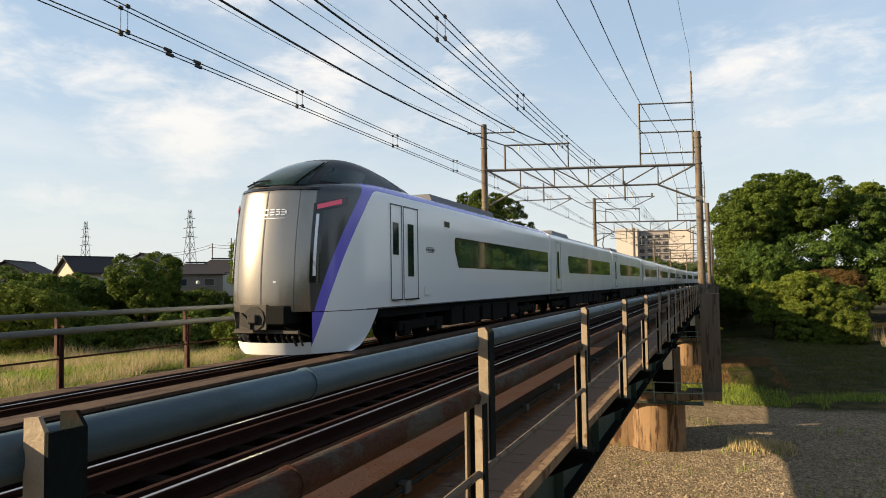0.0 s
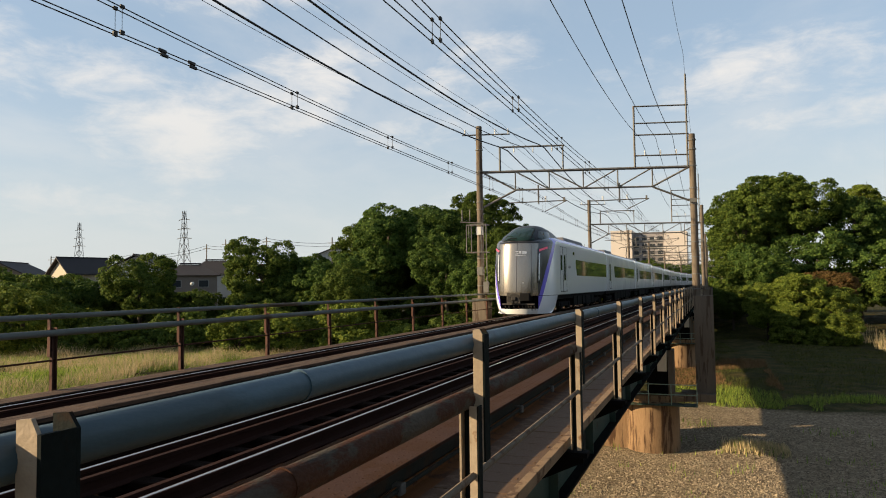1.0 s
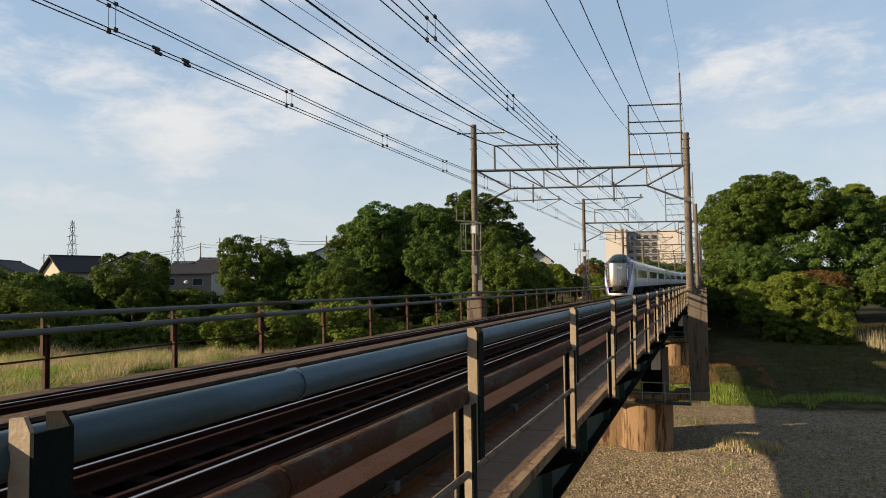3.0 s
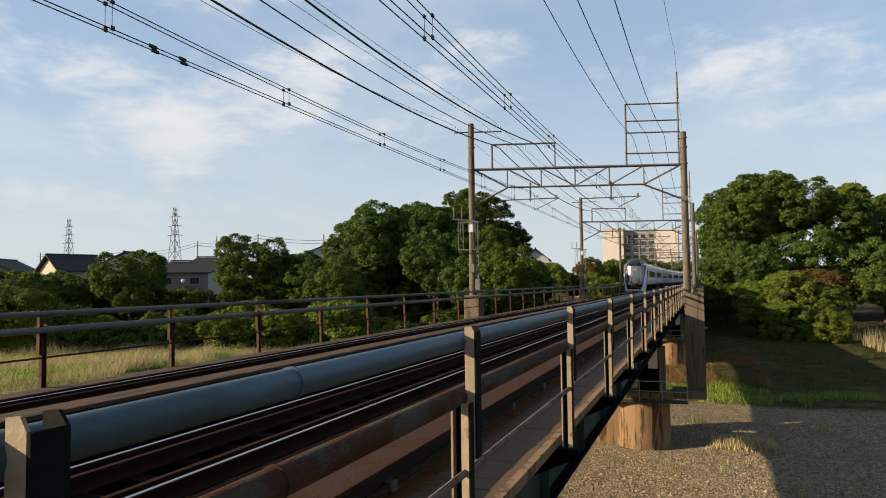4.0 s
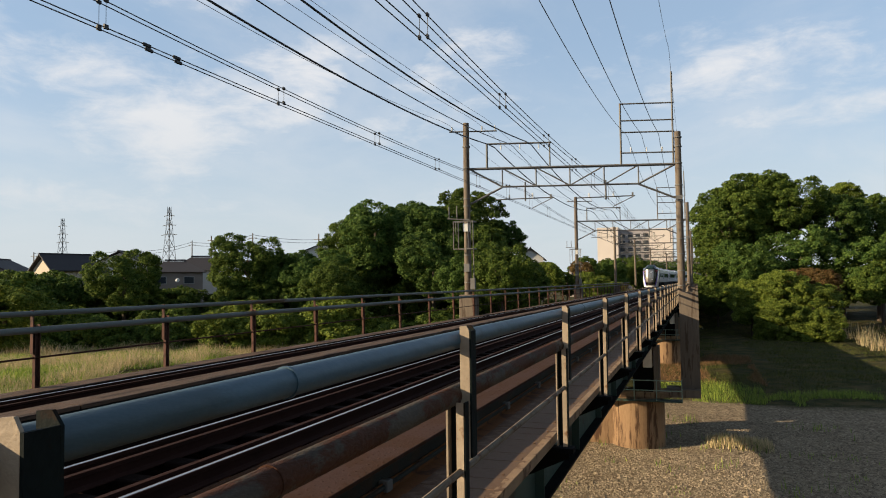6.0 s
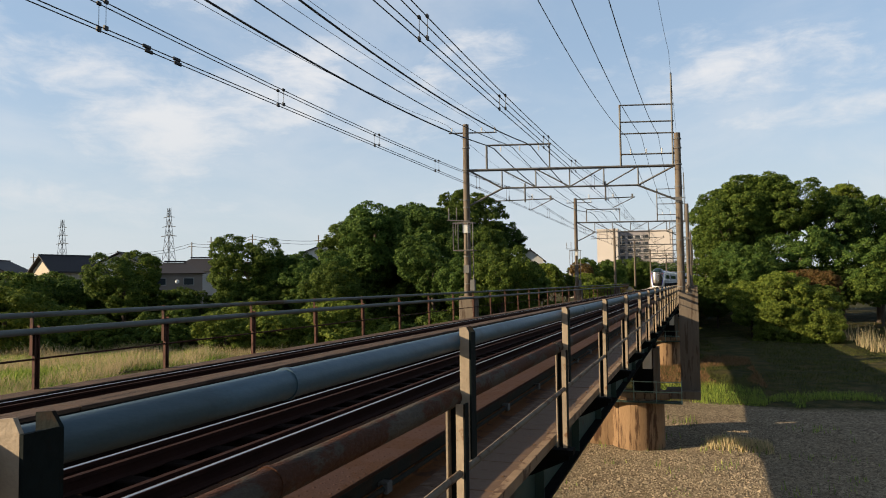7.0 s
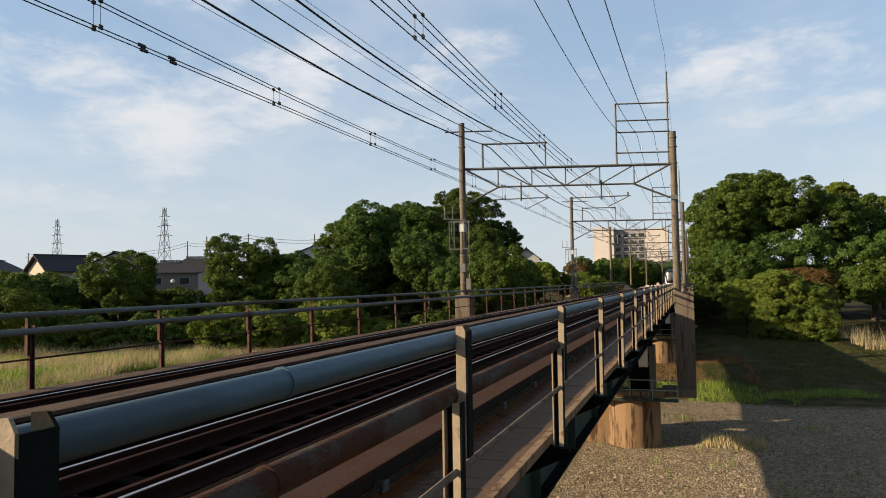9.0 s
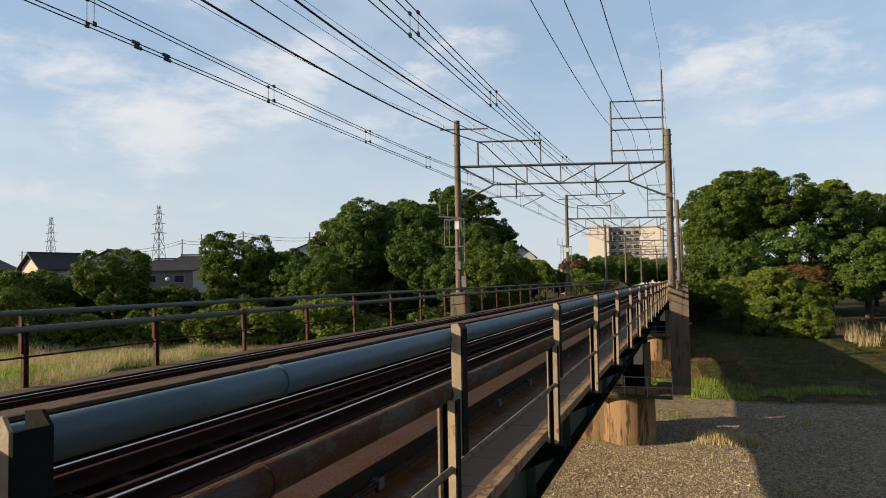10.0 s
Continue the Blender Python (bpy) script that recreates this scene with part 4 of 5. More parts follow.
# beyond the bridge, both sides of the line
for a in ((-30, 205, 9, 6, "leaf"), (-24, 215, 8, 6, "dark"), (-17, 225, 8.5, 6, "leaf"), (-20, 240, 10, 6, "leaf"), (-12, 235, 8, 5, "dark"), (-26, 170, 6.5, 3.2, "autumn"), (-21, 165, 3.0, 3.0, "light"),
          (-36, 150, 7, 4, "dark"), (-5, 262, 9, 6, "dark"), (2, 275, 9.5, 6, "dark"), (-30, 260, 10, 7, "leaf"), (-14, 256, 8.5, 5.5, "dark"), (-19, 262, 9.0, 5.5, "leaf"), (-9, 268, 8.5, 5.5, "dark"), (10, 300, 11, 7, "leaf")):
    tree(*a, group="trees beyond the bridge")
# trees added out of view beside and behind the camera: they block sky light and reflect green in the train
for a in ((33, -30, 11, 9), (33, -12, 12, 9), (30, 6, 12, 8.5), (32, 24, 12, 9), (35, 42, 12, 9), (42, 62, 12, 9), (24, -42, 9, 9), (8, -48, 9, 9), (-8, -50, 8, 9)):
    tree(*a, "bush", label="unseen green tree added to block sky light", group="trees on the near bank")
for a in ((5.5, 138, 18.6, 7.6, "leaf"), (12, 142, 22.2, 8.5, "leaf"), (8.5, 146, 21.3, 8.5, "leaf"), (16.0, 140, 20.6, 6.8, "leaf"), (24, 144, 17.4, 7.2, "dark"), (33, 150, 17.6, 8.0, "leaf"), (28, 160, 21.2, 4.6, "light"),
          (42, 150, 17.5, 9.0, "leaf"), (17, 134, 11.0, 8.0, "dark"), (8, 130, 8.5, 6.5, "dark"), (28, 134, 9.5, 7.5, "dark"), (37, 138, 10.0, 7.0, "dark"), (5, 150, 14, 7, "leaf"), (50, 155, 18, 9, "leaf"), (46, 140, 9, 7, "dark"), (58, 165, 17, 10, "dark")):
    tree(*a, label="large spreading broadleaf tree in late sun", group="large trees on the right bank")
for a in ((7.6, 116, 1.9, 4.6, "light"), (11.6, 115, 3.3, 5.4, "light"), (15.6, 114, 1.4, 4.6, "light"), (3.0, 124, 1.2, 3.6, "leaf"), (17.6, 121, 3.4, 3.4, "autumn"), (14.4, 122, 3.4, 3.2, "autumn"), (10.5, 111, -1.2, 4.4, "light"), (15.5, 110, -2.4, 4.4, "light")):
    tree(*a, name="bush", group="bushes on the right bank")


for i in range(11):
    rr = random.Random(900 + i)
    tree(2.5 + 5.0 * i + rr.uniform(-1, 1), 131 + rr.uniform(-2, 3), rr.uniform(3.5, 6.5), rr.uniform(4.2, 5.4), "bush", name="bush", label="dark green undergrowth below the large trees", group="undergrowth below the large trees")


def build_grass(name, label, count, area, height, width, material, seed, keep=lambda x, y: True, lean=0.35):
    rng = np.random.default_rng(seed)
    x = rng.uniform(area[0], area[1], count)
    y = rng.uniform(area[2], area[3], count)
    vs, fs = [], []
    for i in range(count):
        if not keep(x[i], y[i]):
            continue
        patch = 0.6 + 0.8 * (0.5 + noise.noise((x[i] * 0.25, y[i] * 0.25, seed)))
        z = ground_z(x[i], y[i]) - 0.03
        a = rng.random() * 6.283
        h = height * patch * (0.6 + 0.7 * rng.random())
        dx, dy = width * math.cos(a), width * math.sin(a)
        lx, ly = lean * h * rng.normal() * 0.5, lean * h * rng.normal() * 0.5
        k = len(vs)
        vs += [(x[i] - dx, y[i] - dy, z), (x[i] + dx, y[i] + dy, z), (x[i] + lx, y[i] + ly, z + h)]
        fs.append((k, k + 1, k + 2))
    me = bpy.data.meshes.new(name)
    me.from_pydata(vs, [], fs)
    me.materials.append(material)
    tagged(new(name, me), label, "grass", kind="stuff")


M["grass"] = leaf_mat("grass_green", (0.175, 0.235, 0.045), 0.35)
M["straw"] = leaf_mat("grass_straw", (0.43, 0.35, 0.19), 0.35, 0.4)
# bank grass: the bridge's shade is put into this darker olive
M["bank"] = leaf_mat("grass_shaded", (0.062, 0.072, 0.018), 0.3)
M["brown_grass"] = leaf_mat("grass_brown", (0.17, 0.105, 0.05), 0.3)


def patchy(x, y, level, k=0.11, ph=5.0):
    return noise.noise((x * k, y * k, ph)) > level


build_grass("field_grass", "green meadow grass in the river field", 75000, (-62, -18, 14, 62), 0.55, 0.04, M["grass"], 3, lambda x, y: math.hypot(x, y) < 54 or patchy(x, y, -0.1), 1.0)
build_grass("dry_grass", "straw-coloured tall dry grass in the field", 60000, (-66, -22, 24, 64), 0.85, 0.028, M["straw"], 4, lambda x, y: patchy(x, y, -0.05 if math.hypot(x, y) > 44 else 0.30, 0.16), 1.0)
build_grass("bank_grass", "mown olive grass on the river bank, darkened for shade", 80000, (-4, 36, 60, 128), 0.20, 0.025, M["bank"], 5, lambda x, y: patchy(x, y, -0.25, 0.13), 0.9)
# bright blades are thinned beyond x = 4.5 to keep the shadowed strip dark
build_grass("shore_grass", "bright green grass along the gravel", 24000, (-5, 22, 52, 66), 0.42, 0.02, M["grass"], 12, lambda x, y: (x < 4.5 or patchy(x, y, 0.25, 0.25)) and y < 62 + 3 * noise.noise((x * 0.2, y * 0.2, 1.0)) and y > 53.5 + 2.5 * noise.noise((x * 0.3, 3.0, 1.0)) and patchy(x, y, -0.3, 0.3), 0.6)
build_grass("brown_bank_grass", "dry brown grass beside the bridge pier", 12000, (-4, 5, 62, 84), 0.40, 0.02, M["brown_grass"], 14, lambda x, y: patchy(x, y, -0.15, 0.2), 0.9)
build_grass("mound_grass", "dry brown grass tuft on a gravel mound", 900, (0.2, 3.4, 38.3, 41.2), 0.35, 0.03, M["straw"], 9)
build_grass("reeds", "pale dry reeds on the bank", 5000, (19, 36, 90, 116), 1.7, 0.04, M["straw"], 6, lambda x, y: patchy(x, y, 0.1, 0.2))
build_grass("gravel_weeds", "sparse weeds in the gravel at the pier", 1800, (-7, 8, 26, 47), 0.35, 0.03, M["grass"], 7, lambda x, y: patchy(x, y, 0.32, 0.45) or abs(y - 38.2) < 0.5)


# ---- houses, towers and blocks in the distance ----
M["roof_dark"] = mat("dark_roof_tiles", (0.035, 0.0325, 0.035), 0.7, var=0.25, scale=1.0, fine=12, stretch=(1, 1, 4))
M["wall_cream"] = mat("cream_wall", (0.43, 0.37, 0.29), 0.85, var=0.1, scale=0.8)
M["wall_grey"] = mat("grey_brown_wall", (0.20, 0.165, 0.14), 0.85, var=0.12, scale=0.8)
M["wall_white"] = mat("white_wall", (0.446, 0.44, 0.422), 0.8, var=0.08, scale=0.8)
# distance haze is put into the two block walls as paler base colours
M["wall_tan"] = mat("tan_block_wall", (0.52, 0.46, 0.41), 0.85, var=0.08, scale=0.15)
M["wall_brown"] = mat("brown_grey_block_wall", (0.26, 0.24, 0.24), 0.85, var=0.1, scale=0.2)
M["window"] = mat("window_glass", (0.03, 0.035, 0.04), 0.12, var=0.1, bump=0)
M["frame"] = mat("window_frame", (0.27, 0.264, 0.252), 0.5, var=0.05, bump=0)


def house(x, y, turn, w, d, eave, ridge, wall, label, base=-2.6, hip=False):
    h = thing("house", label, "house", pose(x, y, base, 0, 0, turn), "houses behind the trees")
    e, r = eave - base, ridge - base
    bm = bmesh.new()
    if hip:
        box(bm, -w / 2, w / 2, -d / 2, d / 2, 0, e)
    else:
        prism(bm, [(-w / 2, 0), (w / 2, 0), (w / 2, e), (0, r - 0.15), (-w / 2, e)], "y", -d / 2, d / 2)
    part("wall", bm, M[wall], h)
    bm = bmesh.new()
    o, th = 0.6, 0.18
    if hip:
        v = [bm.verts.new(p) for p in ((-w / 2 - o, -d / 2 - o, e), (w / 2 + o, -d / 2 - o, e), (w / 2 + o, d / 2 + o, e), (-w / 2 - o, d / 2 + o, e), (-w / 5, 0, r), (w / 5, 0, r))]
        for f in ((0, 1, 5, 4), (1, 2, 5), (2, 3, 4, 5), (3, 0, 4), (3, 2, 1, 0)):
            bm.faces.new([v[i] for i in f])
    else:
        s = (r - e) / (w / 2)
        prism(bm, [(-w / 2 - o, e - o * s), (0, r), (w / 2 + o, e - o * s), (w / 2 + o, e - o * s + th), (0, r + th), (-w / 2 - o, e - o * s + th)], "y", -d / 2 - o, d / 2 + o)
    rf = part("roof", bm, M["roof_dark"], h, "dark tiled roof")
    part("ridge", B(-0.12 if not hip else -w / 5, 0.12 if not hip else w / 5, -d / 2 - o if not hip else -0.12, d / 2 + o if not hip else 0.12, r + 0.05, r + 0.3), M["roof_dark"], rf)
    for i in (-1, 1):
        wn = part("window", B(i * w / 4 - 0.8, i * w / 4 + 0.8, -d / 2 - 0.05, -d / 2 + 0.05, e - 1.9, e - 0.7), M["frame"], h)
        part("pane", B(i * w / 4 - 0.7, i * w / 4 + 0.7, -d / 2 - 0.07, -d / 2 - 0.045, e - 1.8, e - 0.8), M["window"], wn)
    return h


house(-87.4, 79, -16, 5.8, 6.4, 4.2, 6.2, "wall_cream", "cream-walled house with a dark gabled roof")
house(-103, 80, 28, 11, 9, 3.2, 5.9, "wall_grey", "house with a dark tiled roof behind trees")
house(-97, 101, 25, 9, 8, 5.4, 7.6, "wall_white", "white house with a dark roof far behind")
house(-79.5, 93, 40, 8.2, 7.5, 3.7, 5.5, "wall_grey", "grey-brown house with a dark hipped roof", hip=True)
house(-84, 105, 32, 9, 8, 4.2, 6.6, "wall_white", "pale house with a dark roof behind bushes", hip=True)
house(-31.5, 140, 12, 5, 7, 6.0, 8.0, "wall_white", "white house at the end of the bridge")
house(-29.5, 190, 8, 5.5, 7, 4.6, 6.4, "wall_cream", "cream house beside the line")
house(-84.5, 150, 30, 12, 10, 8.6, 11.0, "wall_white", "white building with a slanting roof behind the trees")


def dish():
    d = thing("satellite_dish", "white satellite dish on the house wall", "satellite dish", pose(-75.6, 88.9, 2.4, 70, 0, 35))
    bm = bmesh.new()
    bmesh.ops.create_cone(bm, segments=16, radius1=0.32, radius2=0.1, depth=0.14, cap_ends=True)
    part("reflector", bm, M["box_white"], d)
    part("arm", T([(0, 0, 0), (0, 0, 0.5)], 0.03, 6), M["galv"], d)


dish()


def block(x0, x1, y, z1, wall, label, windows=True, depth=14):
    b = thing("apartment_block", label, "apartment block", pose(0, y, 0), "apartment blocks in the distance")
    part("wall", B(x0, x1, 0, depth, -2, z1), M[wall], b)
    part("parapet", B(x0 - 0.15, x1 + 0.15, -0.15, depth, z1, z1 + 0.6), M[wall], b)
    if windows:
        me = mesh_of(B(-1.0, 1.0, -0.12, 0.1, -0.75, 0.75), M["window"], "window")
        fr = mesh_of(B(-1.25, 1.25, -0.75, 0.0, -1.15, -0.85), M["frame"], "balcony")
        n = int((x1 - x0) / 2.9)
        z = z1 - 2.0
        while z > 5:
            for i in range(n):
                at = Matrix.Translation((x0 + (i + 0.5) * (x1 - x0) / n, 0, z))
                shared("window", me, b, at)
                shared("balcony", fr, b, at)
            z -= 2.9
    return b


block(-39.0, -30.5, 300, 22.9, "wall_tan", "tan windowless end of an apartment block", False)
block(-30.5, -18.0, 303, 22.0, "wall_brown", "grey-brown apartment block with rows of windows")
block(-18.0, -9.0, 300, 21.8, "wall_tan", "tan apartment block wall", False)


def pylon(x, y, base, top):
    p = thing("pylon", "grey steel lattice power pylon on the horizon", "pylon", pose(x, y, base), "power pylons on the horizon")
    h = top - base
    bm = bmesh.new()
    k = 9
    hw = lambda u: (0.075 * (1 - u) ** 1.3 + 0.012) * h
    for i in range(k):
        u0, u1 = i / k, (i + 1) / k
        a, c = hw(u0), hw(u1)
        for sx, sy in ((-1, -1), (1, -1), (1, 1), (-1, 1)):
            tube(bm, [(sx * a, sy * a, u0 * h), (sx * c, sy * c, u1 * h)], 0.17, 4)
            nx, ny = -sy, sx
            tube(bm, [(sx * a, sy * a, u0 * h), (nx * c, ny * c, u1 * h)], 0.10, 4)
            tube(bm, [(nx * a, ny * a, u0 * h), (sx * c, sy * c, u1 * h)], 0.10, 4)
    part("tower", bm, M["galv"], p)
    for u, w in ((0.70, 0.10), (0.80, 0.085), (0.90, 0.07)):
        part("cross_arm", T([(-w * h, 0, u * h), (0, 0, u * h + 0.8), (w * h, 0, u * h)], 0.2, 4), M["galv"], p)


pylon(-446, 400, -8, 53)
pylon(-304, 350, -8, 50)


def pole(x, y, top, base=-3.0):
    p = thing("utility_pole", "thin grey utility pole with a cross-arm", "utility pole", pose(x, y, base), "utility poles among the houses")
    part("shaft", T([(0, 0, 0), (0, 0, top - base)], 0.16, 8, 0.10), M["concrete"], p)
    part("cross_arm", B(-0.9, 0.9, -0.05, 0.05, top - base - 1.0, top - base - 0.88), M["galv"], p)


for x, y, t in ((-118, 120, 9.5), (-100, 122, 11.0), (-92, 118, 11.5), (-78, 112, 11.2), (-68, 130, 11.5), (-140, 118, 9.5), (-60, 105, 10)):
    pole(x, y, t)


def power_line(p, q, sag=0.8):
    pts = [Vector(p).lerp(Vector(q), i / 10) - Vector((0, 0, sag * 4 * (i / 10) * (1 - i / 10))) for i in range(11)]
    tagged(part("power_line", T(pts, 0.035, 4), M["wire"]), "thin power line between utility poles", "power line", "power lines over the houses")


for dz in (0.9, 0.3):
    power_line((-140, 118, 9.5 - dz), (-118, 120, 9.5 - dz))
    power_line((-118, 120, 9.5 - dz), (-100, 122, 11.0 - dz))
    power_line((-100, 122, 11.0 - dz), (-78, 112, 11.2 - dz))
    power_line((-78, 112, 11.2 - dz), (-68, 130, 11.5 - dz))



# ---- the train ----
M["t_white"] = mat("train_white", (0.82, 0.84, 0.86), 0.22, spec=0.5, var=0.03, scale=0.6, fine=8, bump=0.0, coat=0.4)
M["t_roof"] = mat("train_roof", (0.15, 0.15, 0.165), 0.55, var=0.15, scale=1.0, bump=0.05)
M["t_black"] = mat("train_black", (0.012, 0.012, 0.014), 0.12, spec=0.4, var=0.1, bump=0.0, coat=0.5)
M["t_under"] = mat("train_underframe", (0.010, 0.010, 0.010), 0.8, var=0.3, scale=3, bump=0.1, spec=0.05)
# the green of reflected trees is put into the panes' base colour
M["t_glass"] = mat("train_window", (0.032, 0.080, 0.046), 0.05, var=0.5, scale=0.8, bump=0.0, coat=0.3, spec=0.6)
M["t_canopy"] = mat("train_canopy", (0.022, 0.022, 0.025), 0.38, var=0.15, bump=0.0)
M["t_screen"] = mat("train_windscreen", (0.010, 0.024, 0.022), 0.05, var=0.6, scale=2.5, bump=0.0, coat=0.0, spec=0.22)
M["coupler_plate"] = mat("coupler_plate", (0.06, 0.054, 0.046), 0.6, var=0.3, scale=6)
M["t_coupler"] = mat("coupler_steel", (0.028, 0.025, 0.022), 0.6, var=0.4, scale=6, bump=0.2)
M["t_line"] = mat("train_seam", (0.05, 0.05, 0.06), 0.5, var=0.1, bump=0.0)
M["t_mark"] = mat("train_mark", (0.75, 0.75, 0.75), 0.3, metal=0.6, var=0.05, bump=0.0)
M["t_plow"] = mat("train_skirt_plate", (0.68, 0.67, 0.64), 0.4, var=0.08, scale=2, bump=0.02)


def glow(name, rgb, strength):
    m = bpy.data.materials.new(name)
    m.use_nodes = True
    b = m.node_tree.nodes["Principled BSDF"]
    b.inputs["Base Color"].default_value = (*[0.4 * c for c in rgb], 1)
    b.inputs["Emission Color"].default_value, b.inputs["Emission Strength"].default_value = (*rgb, 1), strength
    return m


M["t_tail"] = glow("tail_light", (0.85, 0.13, 0.24), 0.12)


def nose_mat():
    """White sides, a violet band that climbs from the nose and runs back along the roof edge, dark metallic front."""
    m = bpy.data.materials.new("train_nose_paint")
    m.use_nodes = True
    nt = m.node_tree
    n, l = nt.nodes, nt.links
    b = n["Principled BSDF"]
    tc = n.new("ShaderNodeTexCoord")
    sp = n.new("ShaderNodeSeparateXYZ"); l.new(tc.outputs["Object"], sp.inputs[0])
    x, y, z = sp.outputs

    def mth(op, *a, clamp=False):
        k = n.new("ShaderNodeMath"); k.operation = op; k.use_clamp = clamp
        for i, v in enumerate(a):
            if isinstance(v, (int, float)):
                k.inputs[i].default_value = v
            else:
                l.new(v, k.inputs[i])
        return k.outputs[0]
    d1 = mth("SUBTRACT", y, mth("ADD", mth("MULTIPLY_ADD", z, -0.03, 0.30), mth("MULTIPLY", mth("MULTIPLY", z, z), 0.133)))
    d2 = mth("SUBTRACT", mth("MULTIPLY_ADD", y, 0.005, 3.63), z)
    d = mth("SMOOTH_MIN", d1, d2, 0.35)
    white = mth("MULTIPLY", d, 200.0, clamp=True)
    violet = mth("MULTIPLY", mth("ADD", d, mth("MULTIPLY_ADD", z, 0.075, 0.10)), 200.0, clamp=True)
    violet = mth("MAXIMUM", violet, mth("MULTIPLY", mth("SUBTRACT", 1.045, z), 200.0, clamp=True))
    front = mth("MULTIPLY", mth("SUBTRACT", 0.92, mth("ABSOLUTE", x)), 200.0, clamp=True)
    low = mth("MULTIPLY", mth("SUBTRACT", 3.58, z), 200.0, clamp=True)
    low = mth("MULTIPLY", low, mth("MULTIPLY", mth("SUBTRACT", z, 1.045), 200.0, clamp=True))
    front = mth("MULTIPLY", mth("MULTIPLY", front, low), mth("MULTIPLY", mth("SUBTRACT", 3.0, y), 50.0, clamp=True))

    def mixc(f, a, c):
        k = n.new("ShaderNodeMix"); k.data_type = "RGBA"
        l.new(f, k.inputs[0])
        for s, v in ((6, a), (7, c)):
            if isinstance(v, tuple):
                k.inputs[s].default_value = (*v, 1)
            else:
                l.new(v, k.inputs[s])
        return k.outputs[2]
    roof = mth("MULTIPLY", mth("SUBTRACT", z, 3.86), 200.0, clamp=True)
    c = mixc(violet, (0.05, 0.052, 0.055), (0.17, 0.14, 0.66))
    c = mixc(white, c, (0.84, 0.86, 0.88))
    c = mixc(roof, c, (0.20, 0.20, 0.22))
    c = mixc(front, c, (0.29, 0.26, 0.225))
    l.new(c, b.inputs["Base Color"])
    l.new(mth("MULTIPLY", front, 0.85), b.inputs["Metallic"])
    l.new(mth("ADD", mth("MULTIPLY", front, 0.045), 0.20), b.inputs["Roughness"])
    b.inputs["Coat Weight"].default_value = 0.3
    b.inputs["Coat Roughness"].default_value = 0.08
    return m


M["t_nose"] = nose_mat()

HW = [(0.20, 1.30), (0.6, 1.38), (1.05, 1.43), (1.6, 1.46), (2.5, 1.46), (3.1, 1.46), (3.50, 1.44), (3.66, 1.40), (3.78, 1.29), (3.87, 1.10), (3.93, 0.78), (3.96, 0.4), (3.97, 0.02)]
Y0 = [(z, -0.18 + 0.055 * (z - 1.2) ** 2 + (0.12 * (1.2 - z) ** 2 if z < 1.2 else 0.0)) for z in np.linspace(0.2, 3.5, 34)]
Y0 += [(3.6, 0.18), (3.72, 0.55), (3.82, 1.0), (3.90, 1.6), (3.97, 2.4)]


def lerp(table, v):
    return float(np.interp(v, [a for a, _ in table], [b for _, b in table]))


def nose_pt(z, a, out=0.0):
    """A point of the nose: a from -1 (far side) to 1, round the front."""
    hw, y0, ly, n = lerp(HW, z) + out, lerp(Y0, z) - out, 2.15, 2.35
    t = a * math.pi / 2
    s, c = math.sin(t), math.cos(t)
    x = hw * math.copysign(abs(s) ** (2 / n), s)
    return Vector((x, y0 + ly * (1 - abs(c) ** (2 / n)), z))


def nose_patch(a0, a1, z0, z1, out=0.012, nu=8, nv=4, skew=0.0):
    bm = bmesh.new()
    g = [[bm.verts.new(nose_pt(z0 + (z1 - z0) * j / nv + skew * i / nu, a0 + (a1 - a0) * i / nu, out)) for i in range(nu + 1)] for j in range(nv + 1)]
    for j in range(nv):
        for i in range(nu):
            bm.faces.new((g[j][i], g[j][i + 1], g[j + 1][i + 1], g[j + 1][i]))
    return bm


def hull(zs, y_end, skip=lambda a, z: False, nu=48):
    bm = bmesh.new()
    rows = []
    av = [math.copysign(abs(v) ** 0.8, v) for v in np.linspace(-1, 1, nu + 1)]
    for z in zs:
        hw = lerp(HW, z)
        ye = y_end(z) if callable(y_end) else y_end
        pts = [nose_pt(z, a) for a in av]
        ring = [bm.verts.new((-hw, ye, z))] + [bm.verts.new((q.x, min(q.y, ye), q.z)) for q in pts] + [bm.verts.new((hw, ye, z))]
        rows.append(ring)
    for z0, z1, r, q in zip(zs, zs[1:], rows, rows[1:]):
        for i in range(len(r) - 1):
            a = 0.5 * (av[max(0, i - 1)] + av[min(nu, i)])
            if not skip(a, 0.5 * (z0 + z1)):
                bm.faces.new((r[i], r[i + 1], q[i + 1], q[i]))
    return bm, rows


def window_ribbon(car, y0, y1, cut=0.35, panes=7):
    """A long dark window band on both sides, with slanting ends and slim pillars."""
    for sx in (-1, 1):
        x = sx * 1.462
        o = [(y0 + cut * 0.4, 2.02), (y1 - 0.05, 2.02), (y1, 2.06), (y1, 2.84), (y1 - 0.05, 2.88), (y0 + 0.1, 2.88), (y0, 2.80), (y0 + 0.02, 2.5)]
        w = part("window_band", prism(bmesh.new(), o, "x", min(x, x - sx * 0.05), max(x, x - sx * 0.05) + 0.002), M["t_black"], car)
        step = (y1 - y0) / panes
        for i in range(panes):
            a, c = y0 + i * step + 0.10 + (0.22 if i == 0 else 0), y0 + (i + 1) * step - 0.10
            part("pane", B(x - 0.004 if sx > 0 else x - 0.003, x + 0.006 if sx > 0 else x + 0.004, a, c, 2.09, 2.81), M["t_glass"], w)


